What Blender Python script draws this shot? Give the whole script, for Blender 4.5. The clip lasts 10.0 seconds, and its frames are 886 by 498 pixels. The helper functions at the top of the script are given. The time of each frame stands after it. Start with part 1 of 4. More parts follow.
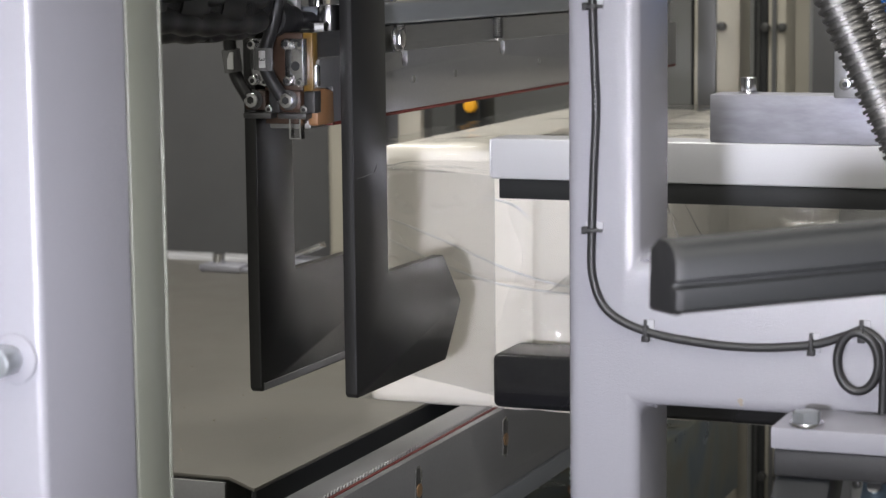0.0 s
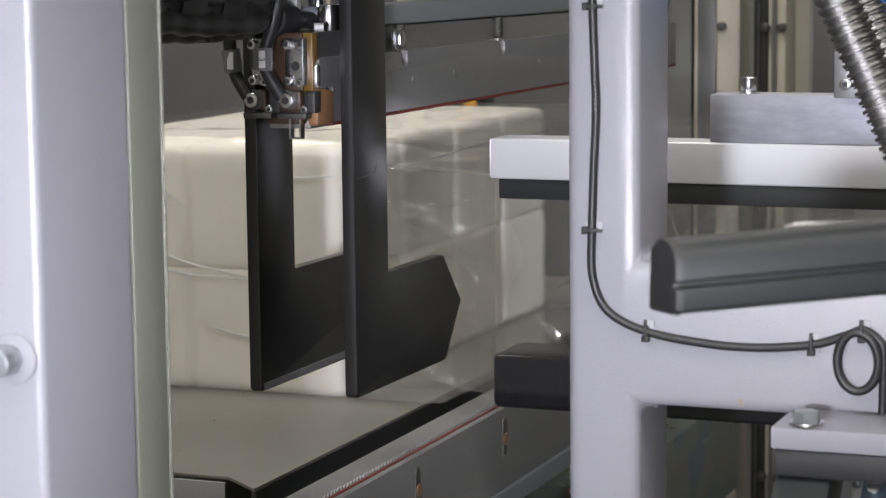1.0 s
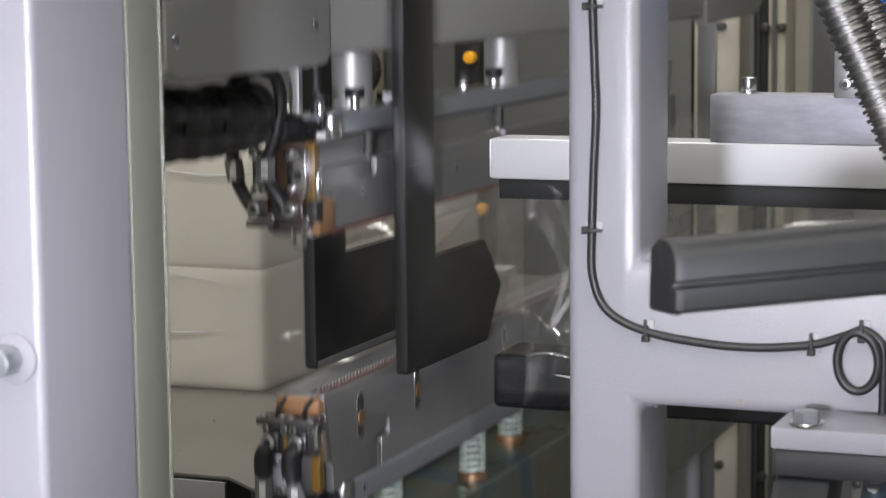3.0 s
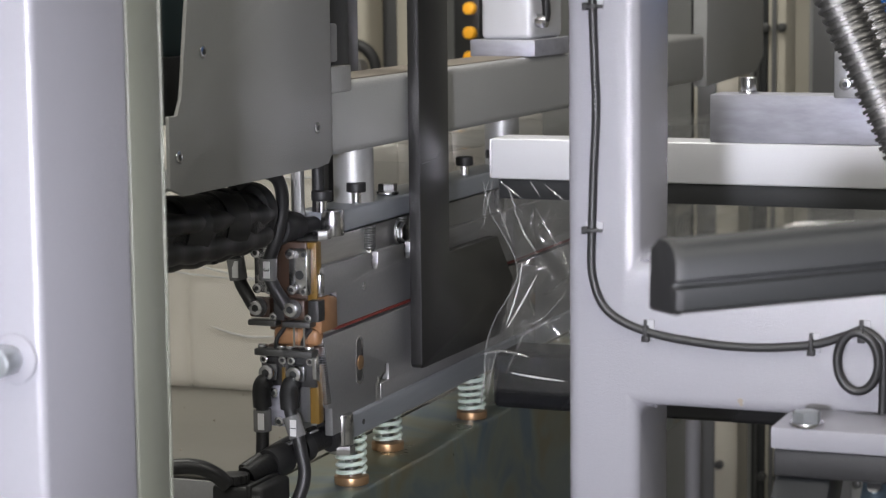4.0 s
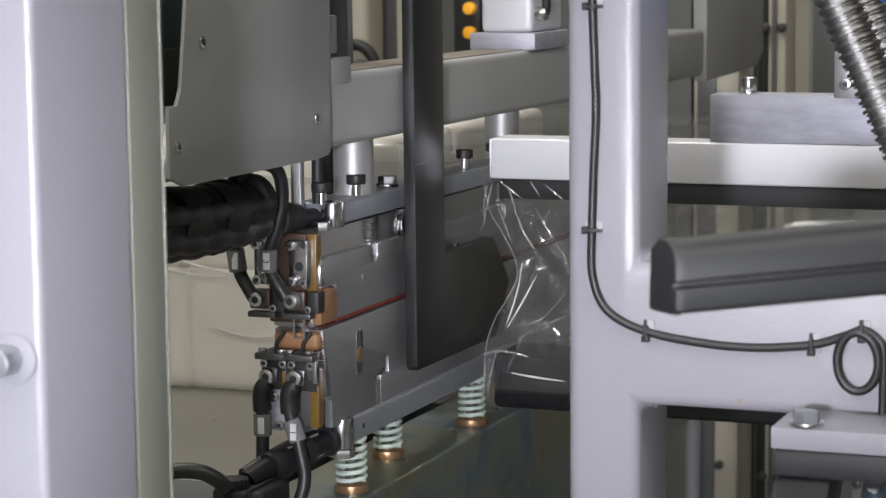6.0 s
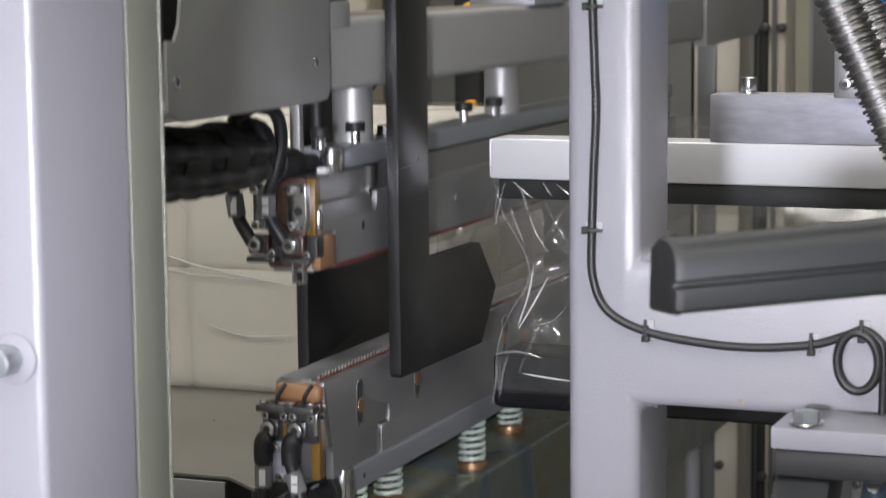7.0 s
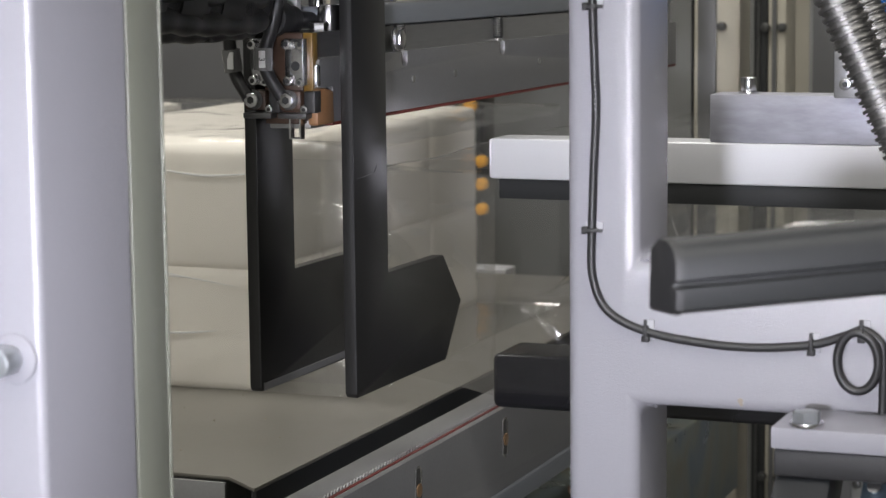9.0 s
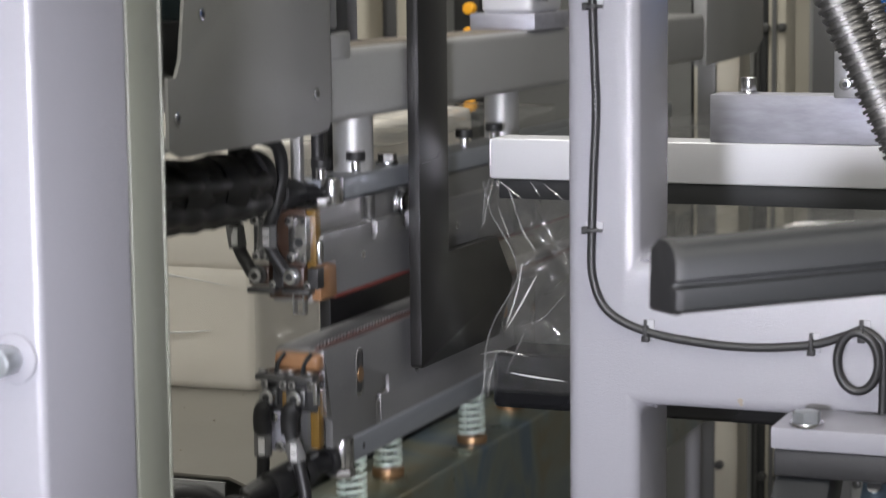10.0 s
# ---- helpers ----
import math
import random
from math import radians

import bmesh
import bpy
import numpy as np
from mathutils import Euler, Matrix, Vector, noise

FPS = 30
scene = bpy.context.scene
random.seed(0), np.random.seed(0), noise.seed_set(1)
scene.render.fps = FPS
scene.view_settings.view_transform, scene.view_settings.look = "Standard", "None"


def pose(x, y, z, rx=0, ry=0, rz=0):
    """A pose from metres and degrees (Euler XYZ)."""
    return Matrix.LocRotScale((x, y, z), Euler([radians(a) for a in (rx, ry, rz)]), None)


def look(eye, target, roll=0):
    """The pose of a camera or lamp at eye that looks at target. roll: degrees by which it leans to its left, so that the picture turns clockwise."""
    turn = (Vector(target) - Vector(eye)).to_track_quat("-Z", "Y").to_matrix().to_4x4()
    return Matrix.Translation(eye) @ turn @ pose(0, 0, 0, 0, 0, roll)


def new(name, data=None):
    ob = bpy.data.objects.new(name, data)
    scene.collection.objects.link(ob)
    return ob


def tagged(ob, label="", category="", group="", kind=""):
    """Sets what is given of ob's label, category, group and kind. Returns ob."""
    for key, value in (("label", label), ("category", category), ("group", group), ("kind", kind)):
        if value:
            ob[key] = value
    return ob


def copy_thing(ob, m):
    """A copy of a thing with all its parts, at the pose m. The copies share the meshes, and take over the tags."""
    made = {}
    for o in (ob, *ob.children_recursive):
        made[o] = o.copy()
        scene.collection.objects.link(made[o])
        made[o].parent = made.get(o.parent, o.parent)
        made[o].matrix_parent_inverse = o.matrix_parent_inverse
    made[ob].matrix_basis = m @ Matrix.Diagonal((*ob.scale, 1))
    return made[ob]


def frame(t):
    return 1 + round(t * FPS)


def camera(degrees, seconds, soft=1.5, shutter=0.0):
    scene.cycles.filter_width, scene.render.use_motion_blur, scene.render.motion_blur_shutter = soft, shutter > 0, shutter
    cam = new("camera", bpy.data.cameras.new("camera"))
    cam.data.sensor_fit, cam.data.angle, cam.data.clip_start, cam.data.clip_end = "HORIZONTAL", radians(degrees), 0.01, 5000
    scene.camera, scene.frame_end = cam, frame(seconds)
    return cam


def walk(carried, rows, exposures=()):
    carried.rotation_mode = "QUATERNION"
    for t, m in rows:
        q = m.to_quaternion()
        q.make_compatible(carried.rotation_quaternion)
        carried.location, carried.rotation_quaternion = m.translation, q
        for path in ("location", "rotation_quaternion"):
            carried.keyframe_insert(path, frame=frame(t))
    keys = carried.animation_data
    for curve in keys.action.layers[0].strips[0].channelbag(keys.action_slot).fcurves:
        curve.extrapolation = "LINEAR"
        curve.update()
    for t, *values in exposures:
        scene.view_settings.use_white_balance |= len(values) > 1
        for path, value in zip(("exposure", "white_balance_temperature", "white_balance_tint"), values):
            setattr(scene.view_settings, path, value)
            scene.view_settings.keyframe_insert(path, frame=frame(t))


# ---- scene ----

cam = camera(22.73, 10.0, soft=1.3, shutter=0.5)
EYE = Vector((0.0, 0.0, 1.4))
AIM = Vector((-0.36666, 0.92139, 1.27120))
cam.data.dof.use_dof, cam.data.dof.focus_distance, cam.data.dof.aperture_fstop = True, 1.58, 19.0
walk(cam, [(0.0, look(EYE, AIM, -0.62)), (10.0, look(EYE, AIM, -0.62))])

# ---- light: unseen ceiling panels, added as the hall's room light ----
scene.view_settings.exposure = 0.0
world = bpy.data.worlds.new("hall_air")
scene.world = world
world.use_nodes = True
world.node_tree.nodes["Background"].inputs[0].default_value = (0.75, 0.8, 0.9, 1)
world.node_tree.nodes["Background"].inputs[1].default_value = 0.05


def area(name, x, y, z, tx, ty, tz, sx, sy, watts, col=(1.0, 0.98, 0.95)):
    lamp = bpy.data.lights.new(name, "AREA")
    lamp.shape, lamp.size, lamp.size_y, lamp.energy, lamp.color = "RECTANGLE", sx, sy, watts, col
    ob = new(name, lamp)
    ob.matrix_world = look((x, y, z), (tx, ty, tz))
    return ob


# Assumed panels: places and watts are set to balance the brightness.
LAMPS = [(1.7, 0.0, 38), (0.40, -1.7, 14), (-1.4, -1.7, 42), (-0.35, -0.2, 24), (-1.5, 1.9, 30), (-0.5, 3.9, 18)]
for lx, ly, watts in LAMPS:
    area("panel_light", lx, ly, 3.55, lx, ly, 0, 1.15, 0.55, watts, (1.0, 0.975, 0.90))
# small LED light on a stand beside the camera, aimed at the sealing station
KEY = area("video_light", -0.16, -0.02, 1.315, -0.60, 1.5, 1.22, 0.06, 0.045, 2.6, (0.95, 0.95, 1.06))
KEY.data.spread = radians(60)


# ---- materials ----
def mat(name, col, rough=0.5, metal=0.0, grain=0.0, gscale=400.0, bump=0.0, bscale=900.0, blot=0.0, wear=0.0, spec=0.5, stretch=(1, 1, 1), vary=0.0):
    m = bpy.data.materials.new(name)
    m.use_nodes = True
    nt = m.node_tree
    b = nt.nodes["Principled BSDF"]
    b.inputs["Roughness"].default_value = rough
    b.inputs["Metallic"].default_value = metal
    b.inputs["Specular IOR Level"].default_value = spec
    tc = nt.nodes.new("ShaderNodeTexCoord")
    mp = nt.nodes.new("ShaderNodeMapping")
    mp.inputs["Scale"].default_value = stretch
    nt.links.new(tc.outputs["Object"], mp.inputs["Vector"])

    def tex(scale, detail):
        n = nt.nodes.new("ShaderNodeTexNoise")
        n.inputs["Scale"].default_value = scale
        n.inputs["Detail"].default_value = detail
        nt.links.new(mp.outputs["Vector"], n.inputs["Vector"])
        return n

    fine, big = tex(gscale, 3), tex(14.0, 5)
    hsv = nt.nodes.new("ShaderNodeHueSaturation")
    hsv.inputs["Color"].default_value = (*col, 1)
    add = nt.nodes.new("ShaderNodeMath")
    add.operation = "MULTIPLY_ADD"
    add.inputs[1].default_value = grain * 2
    add.inputs[2].default_value = 1.0 - grain - blot
    nt.links.new(fine.outputs["Fac"], add.inputs[0])
    add2 = nt.nodes.new("ShaderNodeMath")
    add2.operation = "MULTIPLY_ADD"
    add2.inputs[1].default_value = blot * 2
    nt.links.new(big.outputs["Fac"], add2.inputs[0])
    nt.links.new(add.outputs[0], add2.inputs[2])
    last = add2
    if vary:
        info = nt.nodes.new("ShaderNodeObjectInfo")
        add3 = nt.nodes.new("ShaderNodeMath")
        add3.operation = "MULTIPLY_ADD"
        add3.inputs[1].default_value = vary
        nt.links.new(info.outputs["Random"], add3.inputs[0])
        nt.links.new(add2.outputs[0], add3.inputs[2])
        last = add3
    nt.links.new(last.outputs[0], hsv.inputs["Value"])
    nt.links.new(hsv.outputs[0], b.inputs["Base Color"])
    rr = nt.nodes.new("ShaderNodeMath")
    rr.operation = "MULTIPLY_ADD"
    rr.inputs[1].default_value = 0.25 * max(wear, 0.2)
    rr.inputs[2].default_value = rough - 0.12 * max(wear, 0.2)
    nt.links.new(big.outputs["Fac"], rr.inputs[0])
    nt.links.new(rr.outputs[0], b.inputs["Roughness"])
    if bump:
        bn = tex(bscale, 2)
        bu = nt.nodes.new("ShaderNodeBump")
        bu.inputs["Strength"].default_value = bump
        bu.inputs["Distance"].default_value = 0.0006
        nt.links.new(bn.outputs["Fac"], bu.inputs["Height"])
        nt.links.new(bu.outputs[0], b.inputs["Normal"])
    return m


def film_mat(name, tint, gloss, scale, strength, haze=0.0, stretch=(1, 1, 1), base=0.02, rough=0.1, facet=0.0):
    """Clear packing film: see-through, with a creased gloss."""
    m = bpy.data.materials.new(name)
    m.use_nodes = True
    nt = m.node_tree
    nt.nodes.clear()
    out = nt.nodes.new("ShaderNodeOutputMaterial")
    clear = nt.nodes.new("ShaderNodeBsdfTransparent")
    clear.inputs[0].default_value = (*tint, 1)
    shine = nt.nodes.new("ShaderNodeBsdfGlossy")
    shine.inputs["Roughness"].default_value = rough
    white = nt.nodes.new("ShaderNodeBsdfDiffuse")
    white.inputs[0].default_value = (0.9, 0.9, 0.9, 1)
    fres = nt.nodes.new("ShaderNodeFresnel")
    fres.inputs[0].default_value = 1.5
    mul = nt.nodes.new("ShaderNodeMath")
    mul.operation = "MULTIPLY_ADD"
    mul.inputs[1].default_value = gloss
    mul.inputs[2].default_value = base
    nt.links.new(fres.outputs[0], mul.inputs[0])
    cap = nt.nodes.new("ShaderNodeMath")
    cap.operation = "MINIMUM"
    cap.inputs[1].default_value = 0.38
    nt.links.new(mul.outputs[0], cap.inputs[0])
    tc = nt.nodes.new("ShaderNodeTexCoord")
    no = nt.nodes.new("ShaderNodeTexNoise")
    no.inputs["Scale"].default_value = scale
    no.inputs["Detail"].default_value = 3
    no.inputs["Distortion"].default_value = 0.8
    mp = nt.nodes.new("ShaderNodeMapping")
    mp.inputs["Scale"].default_value = stretch
    mp.inputs["Rotation"].default_value = (0.0, 0.25, 0.0)
    nt.links.new(tc.outputs["Object"], mp.inputs["Vector"])
    nt.links.new(mp.outputs["Vector"], no.inputs["Vector"])
    bu = nt.nodes.new("ShaderNodeBump")
    bu.inputs["Strength"].default_value = strength
    bu.inputs["Distance"].default_value = 0.01
    vo = nt.nodes.new("ShaderNodeTexVoronoi")
    vo.inputs["Scale"].default_value = scale * 2.2
    nt.links.new(mp.outputs["Vector"], vo.inputs["Vector"])
    hg = nt.nodes.new("ShaderNodeMath")
    hg.operation = "MULTIPLY_ADD"
    hg.inputs[1].default_value = facet
    nt.links.new(vo.outputs["Distance"], hg.inputs[0])
    nt.links.new(no.outputs["Fac"], hg.inputs[2])
    nt.links.new(hg.outputs[0], bu.inputs["Height"])
    nt.links.new(bu.outputs[0], shine.inputs["Normal"])
    nt.links.new(bu.outputs[0], fres.inputs["Normal"])
    hz = nt.nodes.new("ShaderNodeMixShader")
    hz.inputs[0].default_value = haze
    nt.links.new(clear.outputs[0], hz.inputs[1])
    nt.links.new(white.outputs[0], hz.inputs[2])
    mix = nt.nodes.new("ShaderNodeMixShader")
    nt.links.new(cap.outputs[0], mix.inputs[0])
    nt.links.new(hz.outputs[0], mix.inputs[1])
    nt.links.new(shine.outputs[0], mix.inputs[2])
    nt.links.new(mix.outputs[0], out.inputs[0])
    return m


def zinc_mat(name):
    """Passivated zinc plating: blue-grey with yellowish, iridescent clouds."""
    m = mat(name, (0.27, 0.29, 0.28), 0.30, 0.85, 0.06, 60, 0.1, 300, 0.12, 1.0)
    nt = m.node_tree
    b = nt.nodes["Principled BSDF"]
    grey = b.inputs["Base Color"].links[0].from_socket
    tc = nt.nodes.new("ShaderNodeTexCoord")
    no = nt.nodes.new("ShaderNodeTexNoise")
    no.inputs["Scale"].default_value = 9.0
    no.inputs["Detail"].default_value = 4
    no.inputs["Distortion"].default_value = 1.2
    nt.links.new(tc.outputs["Object"], no.inputs["Vector"])
    cr = nt.nodes.new("ShaderNodeValToRGB")
    e = cr.color_ramp.elements
    e[0].position, e[0].color = 0.36, (0.62, 0.78, 1.0, 1)
    e[1].position, e[1].color = 0.66, (1.0, 0.86, 0.60, 1)
    k = e.new(0.5)
    k.color = (0.95, 1.0, 0.92, 1)
    nt.links.new(no.outputs["Fac"], cr.inputs[0])
    mx = nt.nodes.new("ShaderNodeMixRGB")
    mx.blend_type = "MULTIPLY"
    mx.inputs[0].default_value = 1.0
    nt.links.new(grey, mx.inputs[1])
    nt.links.new(cr.outputs[0], mx.inputs[2])
    nt.links.new(mx.outputs[0], b.inputs["Base Color"])
    return m


def glow_mat(name, col, strength):
    m = bpy.data.materials.new(name)
    m.use_nodes = True
    b = m.node_tree.nodes["Principled BSDF"]
    b.inputs["Base Color"].default_value = (*col, 1)
    b.inputs["Emission Color"].default_value = (*col, 1)
    b.inputs["Emission Strength"].default_value = strength
    return m


M_PAINT = mat("light_grey_powder_coat", (0.228, 0.225, 0.250), 0.235, 0, 0.03, 500, 0.36, 1300, 0.03)
M_CARR = mat("dark_grey_hammer_paint", (0.25, 0.25, 0.243), 0.34, 0, 0.05, 300, 0.55, 900, 0.06)
M_TIEBAR = mat("bluish_zinc_bar", (0.31, 0.33, 0.36), 0.34, 0.6, 0.08, 200, 0.1, 400, 0.12, 0.8, stretch=(1, 0.1, 1))
M_SATIN = mat("satin_ground_rod", (0.36, 0.36, 0.355), 0.48, 0.6, 0.06, 300, 0.1, 400, 0.08, 0.6)
M_STEEL = mat("ground_steel", (0.42, 0.42, 0.42), 0.3, 0.9, 0.10, 500, 0.12, 500, 0.10, 0.8, stretch=(1, 0.08, 1))
M_PLATE = mat("grey_coated_steel", (0.30, 0.30, 0.305), 0.36, 0.7, 0.08, 400, 0.12, 600, 0.16, 1.0)
M_ZINC = zinc_mat("zinc_plated_steel")
M_CHROME = mat("bright_screw_steel", (0.62, 0.62, 0.63), 0.22, 1.0, 0.06, 300, 0, 300, 0.08, 0.6)
M_ALU = mat("anodised_aluminium", (0.62, 0.62, 0.65), 0.42, 0.35, 0.03, 800, 0.15, 900, 0.02, 0.3)
M_MILL = mat("milled_aluminium", (0.37, 0.37, 0.42), 0.46, 0.5, 0.24, 90, 0.3, 200, 0.36, 1.0, stretch=(0.6, 1, 2.0))
M_BLACK = mat("black_anodised_plate", (0.012, 0.0117, 0.012), 0.34, 0.0, 0.15, 300, 0.1, 900, 0.2, 0.7, spec=0.5)
# Lighter black: the plates' scratch and the sheen painted along their front edge.
M_EDGE = mat("edge_sheen_and_scratch", (0.03, 0.03, 0.032), 0.3, 0.2, 0.2, 200, 0, 900, 0.2, 0.7)
M_RUB = mat("black_rubber", (0.011, 0.011, 0.012), 0.55, 0, 0.1, 500, 0.2, 900, 0.1)
M_BAR = mat("dark_grey_foam_rubber", (0.018, 0.019, 0.020), 0.42, 0, 0.06, 400, 0.2, 700, 0.06, spec=0.32)
M_CABLE = mat("black_cable_sheath", (0.012, 0.012, 0.013), 0.45, 0, 0.1, 300, 0.1, 400, 0.1)
M_LOOM = mat("black_woven_sleeve", (0.007, 0.007, 0.008), 0.45, 0, 0.3, 500, 0.8, 500, 0.1)
M_COP = mat("brown_phenolic_board", (0.25, 0.13, 0.062), 0.4, 0.05, 0.1, 300, 0.1, 500, 0.12)
M_BROWN = mat("dark_brown_board", (0.045, 0.024, 0.015), 0.4, 0, 0.2, 300, 0.2, 400, 0.2)
M_AMB = mat("amber_insulation_sheet", (0.14, 0.08, 0.016), 0.3, 0, 0.08, 300, 0.1, 300, 0.12)
M_RED = mat("red_silicone_strip", (0.12, 0.020, 0.015), 0.6, 0, 0.1, 300, 0.1, 400, 0.1)
M_SPR = mat("pale_green_spring_paint", (0.50, 0.58, 0.52), 0.35, 0, 0.06, 300, 0.1, 400, 0.08)
M_BRZ = mat("bronze_washer", (0.40, 0.25, 0.14), 0.35, 0.8, 0.08, 300, 0.1, 400, 0.1)
M_TISS = mat("white_paper_wrap", (0.86, 0.82, 0.755), 0.7, 0, 0.03, 120, 0.2, 60, 0.03, vary=0.04)
M_SEAM = mat("brown_dust", (0.20, 0.17, 0.14), 0.8, 0, 0.05)
M_TABLE = mat("matt_stainless_deck", (0.175, 0.165, 0.146), 0.42, 0.3, 0.05, 260, 0.12, 400, 0.10, 0.8)
M_DARK = mat("black_painted_sheet", (0.02, 0.021, 0.022), 0.4, 0, 0.1, 300, 0.2, 500, 0.1)
M_SHOE = mat("black_polished_plastic", (0.009, 0.009, 0.011), 0.27, 0, 0.1, 300, 0.1, 500, 0.1, spec=0.4)
M_CAST = mat("black_cast_iron", (0.018, 0.018, 0.019), 0.42, 0, 0.5, 1200, 0.45, 1600, 0.15)
M_REAR = mat("grey_rear_panel", (0.115, 0.115, 0.118), 0.4, 0.1, 0.03, 200, 0.1, 400, 0.12)
M_POLE = mat("grey_painted_column", (0.24, 0.24, 0.235), 0.45, 0, 0.05, 200, 0.1, 400, 0.08)
M_CREAM = mat("cream_painted_metal", (0.46, 0.43, 0.36), 0.5, 0, 0.04, 200, 0.1, 400, 0.06)
M_BLUE = mat("blue_plastic", (0.02, 0.12, 0.42), 0.35, 0, 0.05, 300, 0.1, 400, 0.05)
M_TEAL = mat("dark_teal_paint", (0.03, 0.06, 0.07), 0.45, 0, 0.05, 300, 0.1, 400, 0.1)
M_FLOOR = mat("grey_screed", (0.22, 0.22, 0.21), 0.5, 0, 0.08, 40, 0.2, 60, 0.12)
M_WALL = mat("white_hall_wall", (0.36, 0.36, 0.35), 0.7, 0, 0.03, 60, 0.1, 60, 0.05)
M_CEIL = mat("hall_ceiling", (0.7, 0.7, 0.7), 0.8, 0, 0.03)
M_TAG = mat("white_marker_tag", (0.6, 0.6, 0.6), 0.4)
M_SLEEVE = mat("clear_marker_sleeve", (0.15, 0.15, 0.15), 0.12, 0, 0.1)
M_TIE = mat("clear_tie_base", (0.27, 0.27, 0.29), 0.6)
M_CONN = mat("dull_connector_metal", (0.10, 0.10, 0.10), 0.35, 0.7, 0.2, 300, 0.2, 400, 0.2)
M_WZINC = mat("white_zinc_bolt", (0.36, 0.38, 0.40), 0.30, 0.75, 0.08, 200, 0.1, 300, 0.1, 0.6)
M_HOSE = mat("stainless_hose", (0.24, 0.235, 0.23), 0.48, 1.0, 0.25, 160, 0.1, 400, 0.2, 0.8)
M_FILM = film_mat("clear_film", (0.965, 0.965, 0.96), 0.7, 14.0, 0.22, 0.028, (0.35, 0.6, 1.0), facet=0.35)
M_TAUT = film_mat("taut_clear_film", (0.975, 0.975, 0.97), 0.5, 12.0, 0.2, 0.006, (0.5, 0.6, 0.8), 0.012, 0.1, 0.3)
M_CRUMP = film_mat("creased_clear_film", (0.95, 0.95, 0.95), 0.9, 11.0, 0.5, 0.018, (1.0, 0.5, 0.55), 0.03, 0.11, 0.5)
M_CREASE = film_mat("film_fold", (0.97, 0.97, 0.97), 1.0, 60.0, 0.3, 0.10, base=0.12, rough=0.15)
# Mostly white diffuse: paints the specular streaks on creased film.
M_SHINE = film_mat("film_crease", (0.97, 0.97, 0.97), 0.25, 60.0, 0.2, 0.8, base=0.04, rough=0.25)
M_GUARD = mat("greenish_polycarbonate_edge", (0.135, 0.140, 0.113), 0.35, 0, 0.03, 60, 0.1, 200, 0.08)
M_GLOW = glow_mat("lamp_diffuser", (1.0, 0.98, 0.95), 5.0)
# Weak emission is added to the caps' orange so that they look bright.
M_YGLOW = glow_mat("orange_cap_with_added_glow", (0.9, 0.42, 0.02), 0.16)

# ---- mesh helpers ----
BASE = {}


def thing(name, x, y, z, label, category, group="", kind=""):
    ob = new(name)
    ob.empty_display_size = 0.02
    ob.location = (x, y, z)
    BASE[ob.name] = Vector((x, y, z))
    return tagged(ob, label, category, group, kind)


def part(name, bm, material, parent=None, label="", sharp=35):
    """One mesh from world-placed geometry, under a thing or a part."""
    me = bpy.data.meshes.new(name)
    base = BASE[parent.name] if parent else Vector()
    bmesh.ops.translate(bm, verts=bm.verts, vec=-base)
    bm.normal_update()
    bm.to_mesh(me)
    bm.free()
    me.materials.append(material)
    me.shade_smooth()
    me.set_sharp_from_angle(angle=radians(sharp))
    ob = new(name, me)
    BASE[ob.name] = base
    if parent:
        ob.parent = parent
    return tagged(ob, label)


def solo(name, bm, material, label, category, group="", kind="", sharp=35):
    """A thing that is one mesh, with its origin at its base."""
    zs = [v.co for v in bm.verts]
    c = sum(zs, Vector()) / len(zs)
    c.z = min(v.z for v in zs)
    bmesh.ops.translate(bm, verts=bm.verts, vec=-c)
    ob = part(name, bm, material, None, label, sharp)
    ob.location = c
    BASE[ob.name] = c
    return tagged(ob, label, category, group, kind)


def box(x0, x1, y0, y1, z0, z1, bev=0.0, seg=2, bm=None):
    b = bmesh.new()
    bmesh.ops.create_cube(b, size=1)
    for v in b.verts:
        v.co = ((x0 + x1) / 2 + v.co.x * (x1 - x0), (y0 + y1) / 2 + v.co.y * (y1 - y0), (z0 + z1) / 2 + v.co.z * (z1 - z0))
    if bev:
        bmesh.ops.bevel(b, geom=b.edges[:], offset=bev, segments=seg, profile=0.5, affect="EDGES")
    return merge(bm, b)


def merge(bm, b):
    if bm is None:
        return b
    me = bpy.data.meshes.new("tmp")
    b.to_mesh(me)
    b.free()
    bm.from_mesh(me)
    bpy.data.meshes.remove(me)
    return bm


def prism(pts, axis, a0, a1, bev=0.0, seg=2, bm=None):
    """A flat outline pulled along an axis: pts are (y, z) for x, (x, z) for y, (x, y) for z."""
    b = bmesh.new()
    def at(p, a):
        return {"x": (a, p[0], p[1]), "y": (p[0], a, p[1]), "z": (p[0], p[1], a)}[axis]
    lo = [b.verts.new(at(p, a0)) for p in pts]
    hi = [b.verts.new(at(p, a1)) for p in pts]
    b.faces.new(lo)
    b.faces.new(hi[::-1])
    n = len(pts)
    for i in range(n):
        b.faces.new((lo[i], hi[i], hi[(i + 1) % n], lo[(i + 1) % n]))
    bmesh.ops.recalc_face_normals(b, faces=b.faces)
    if bev:
        bmesh.ops.bevel(b, geom=b.edges[:], offset=bev, segments=seg, profile=0.5, affect="EDGES")
    return merge(bm, b)


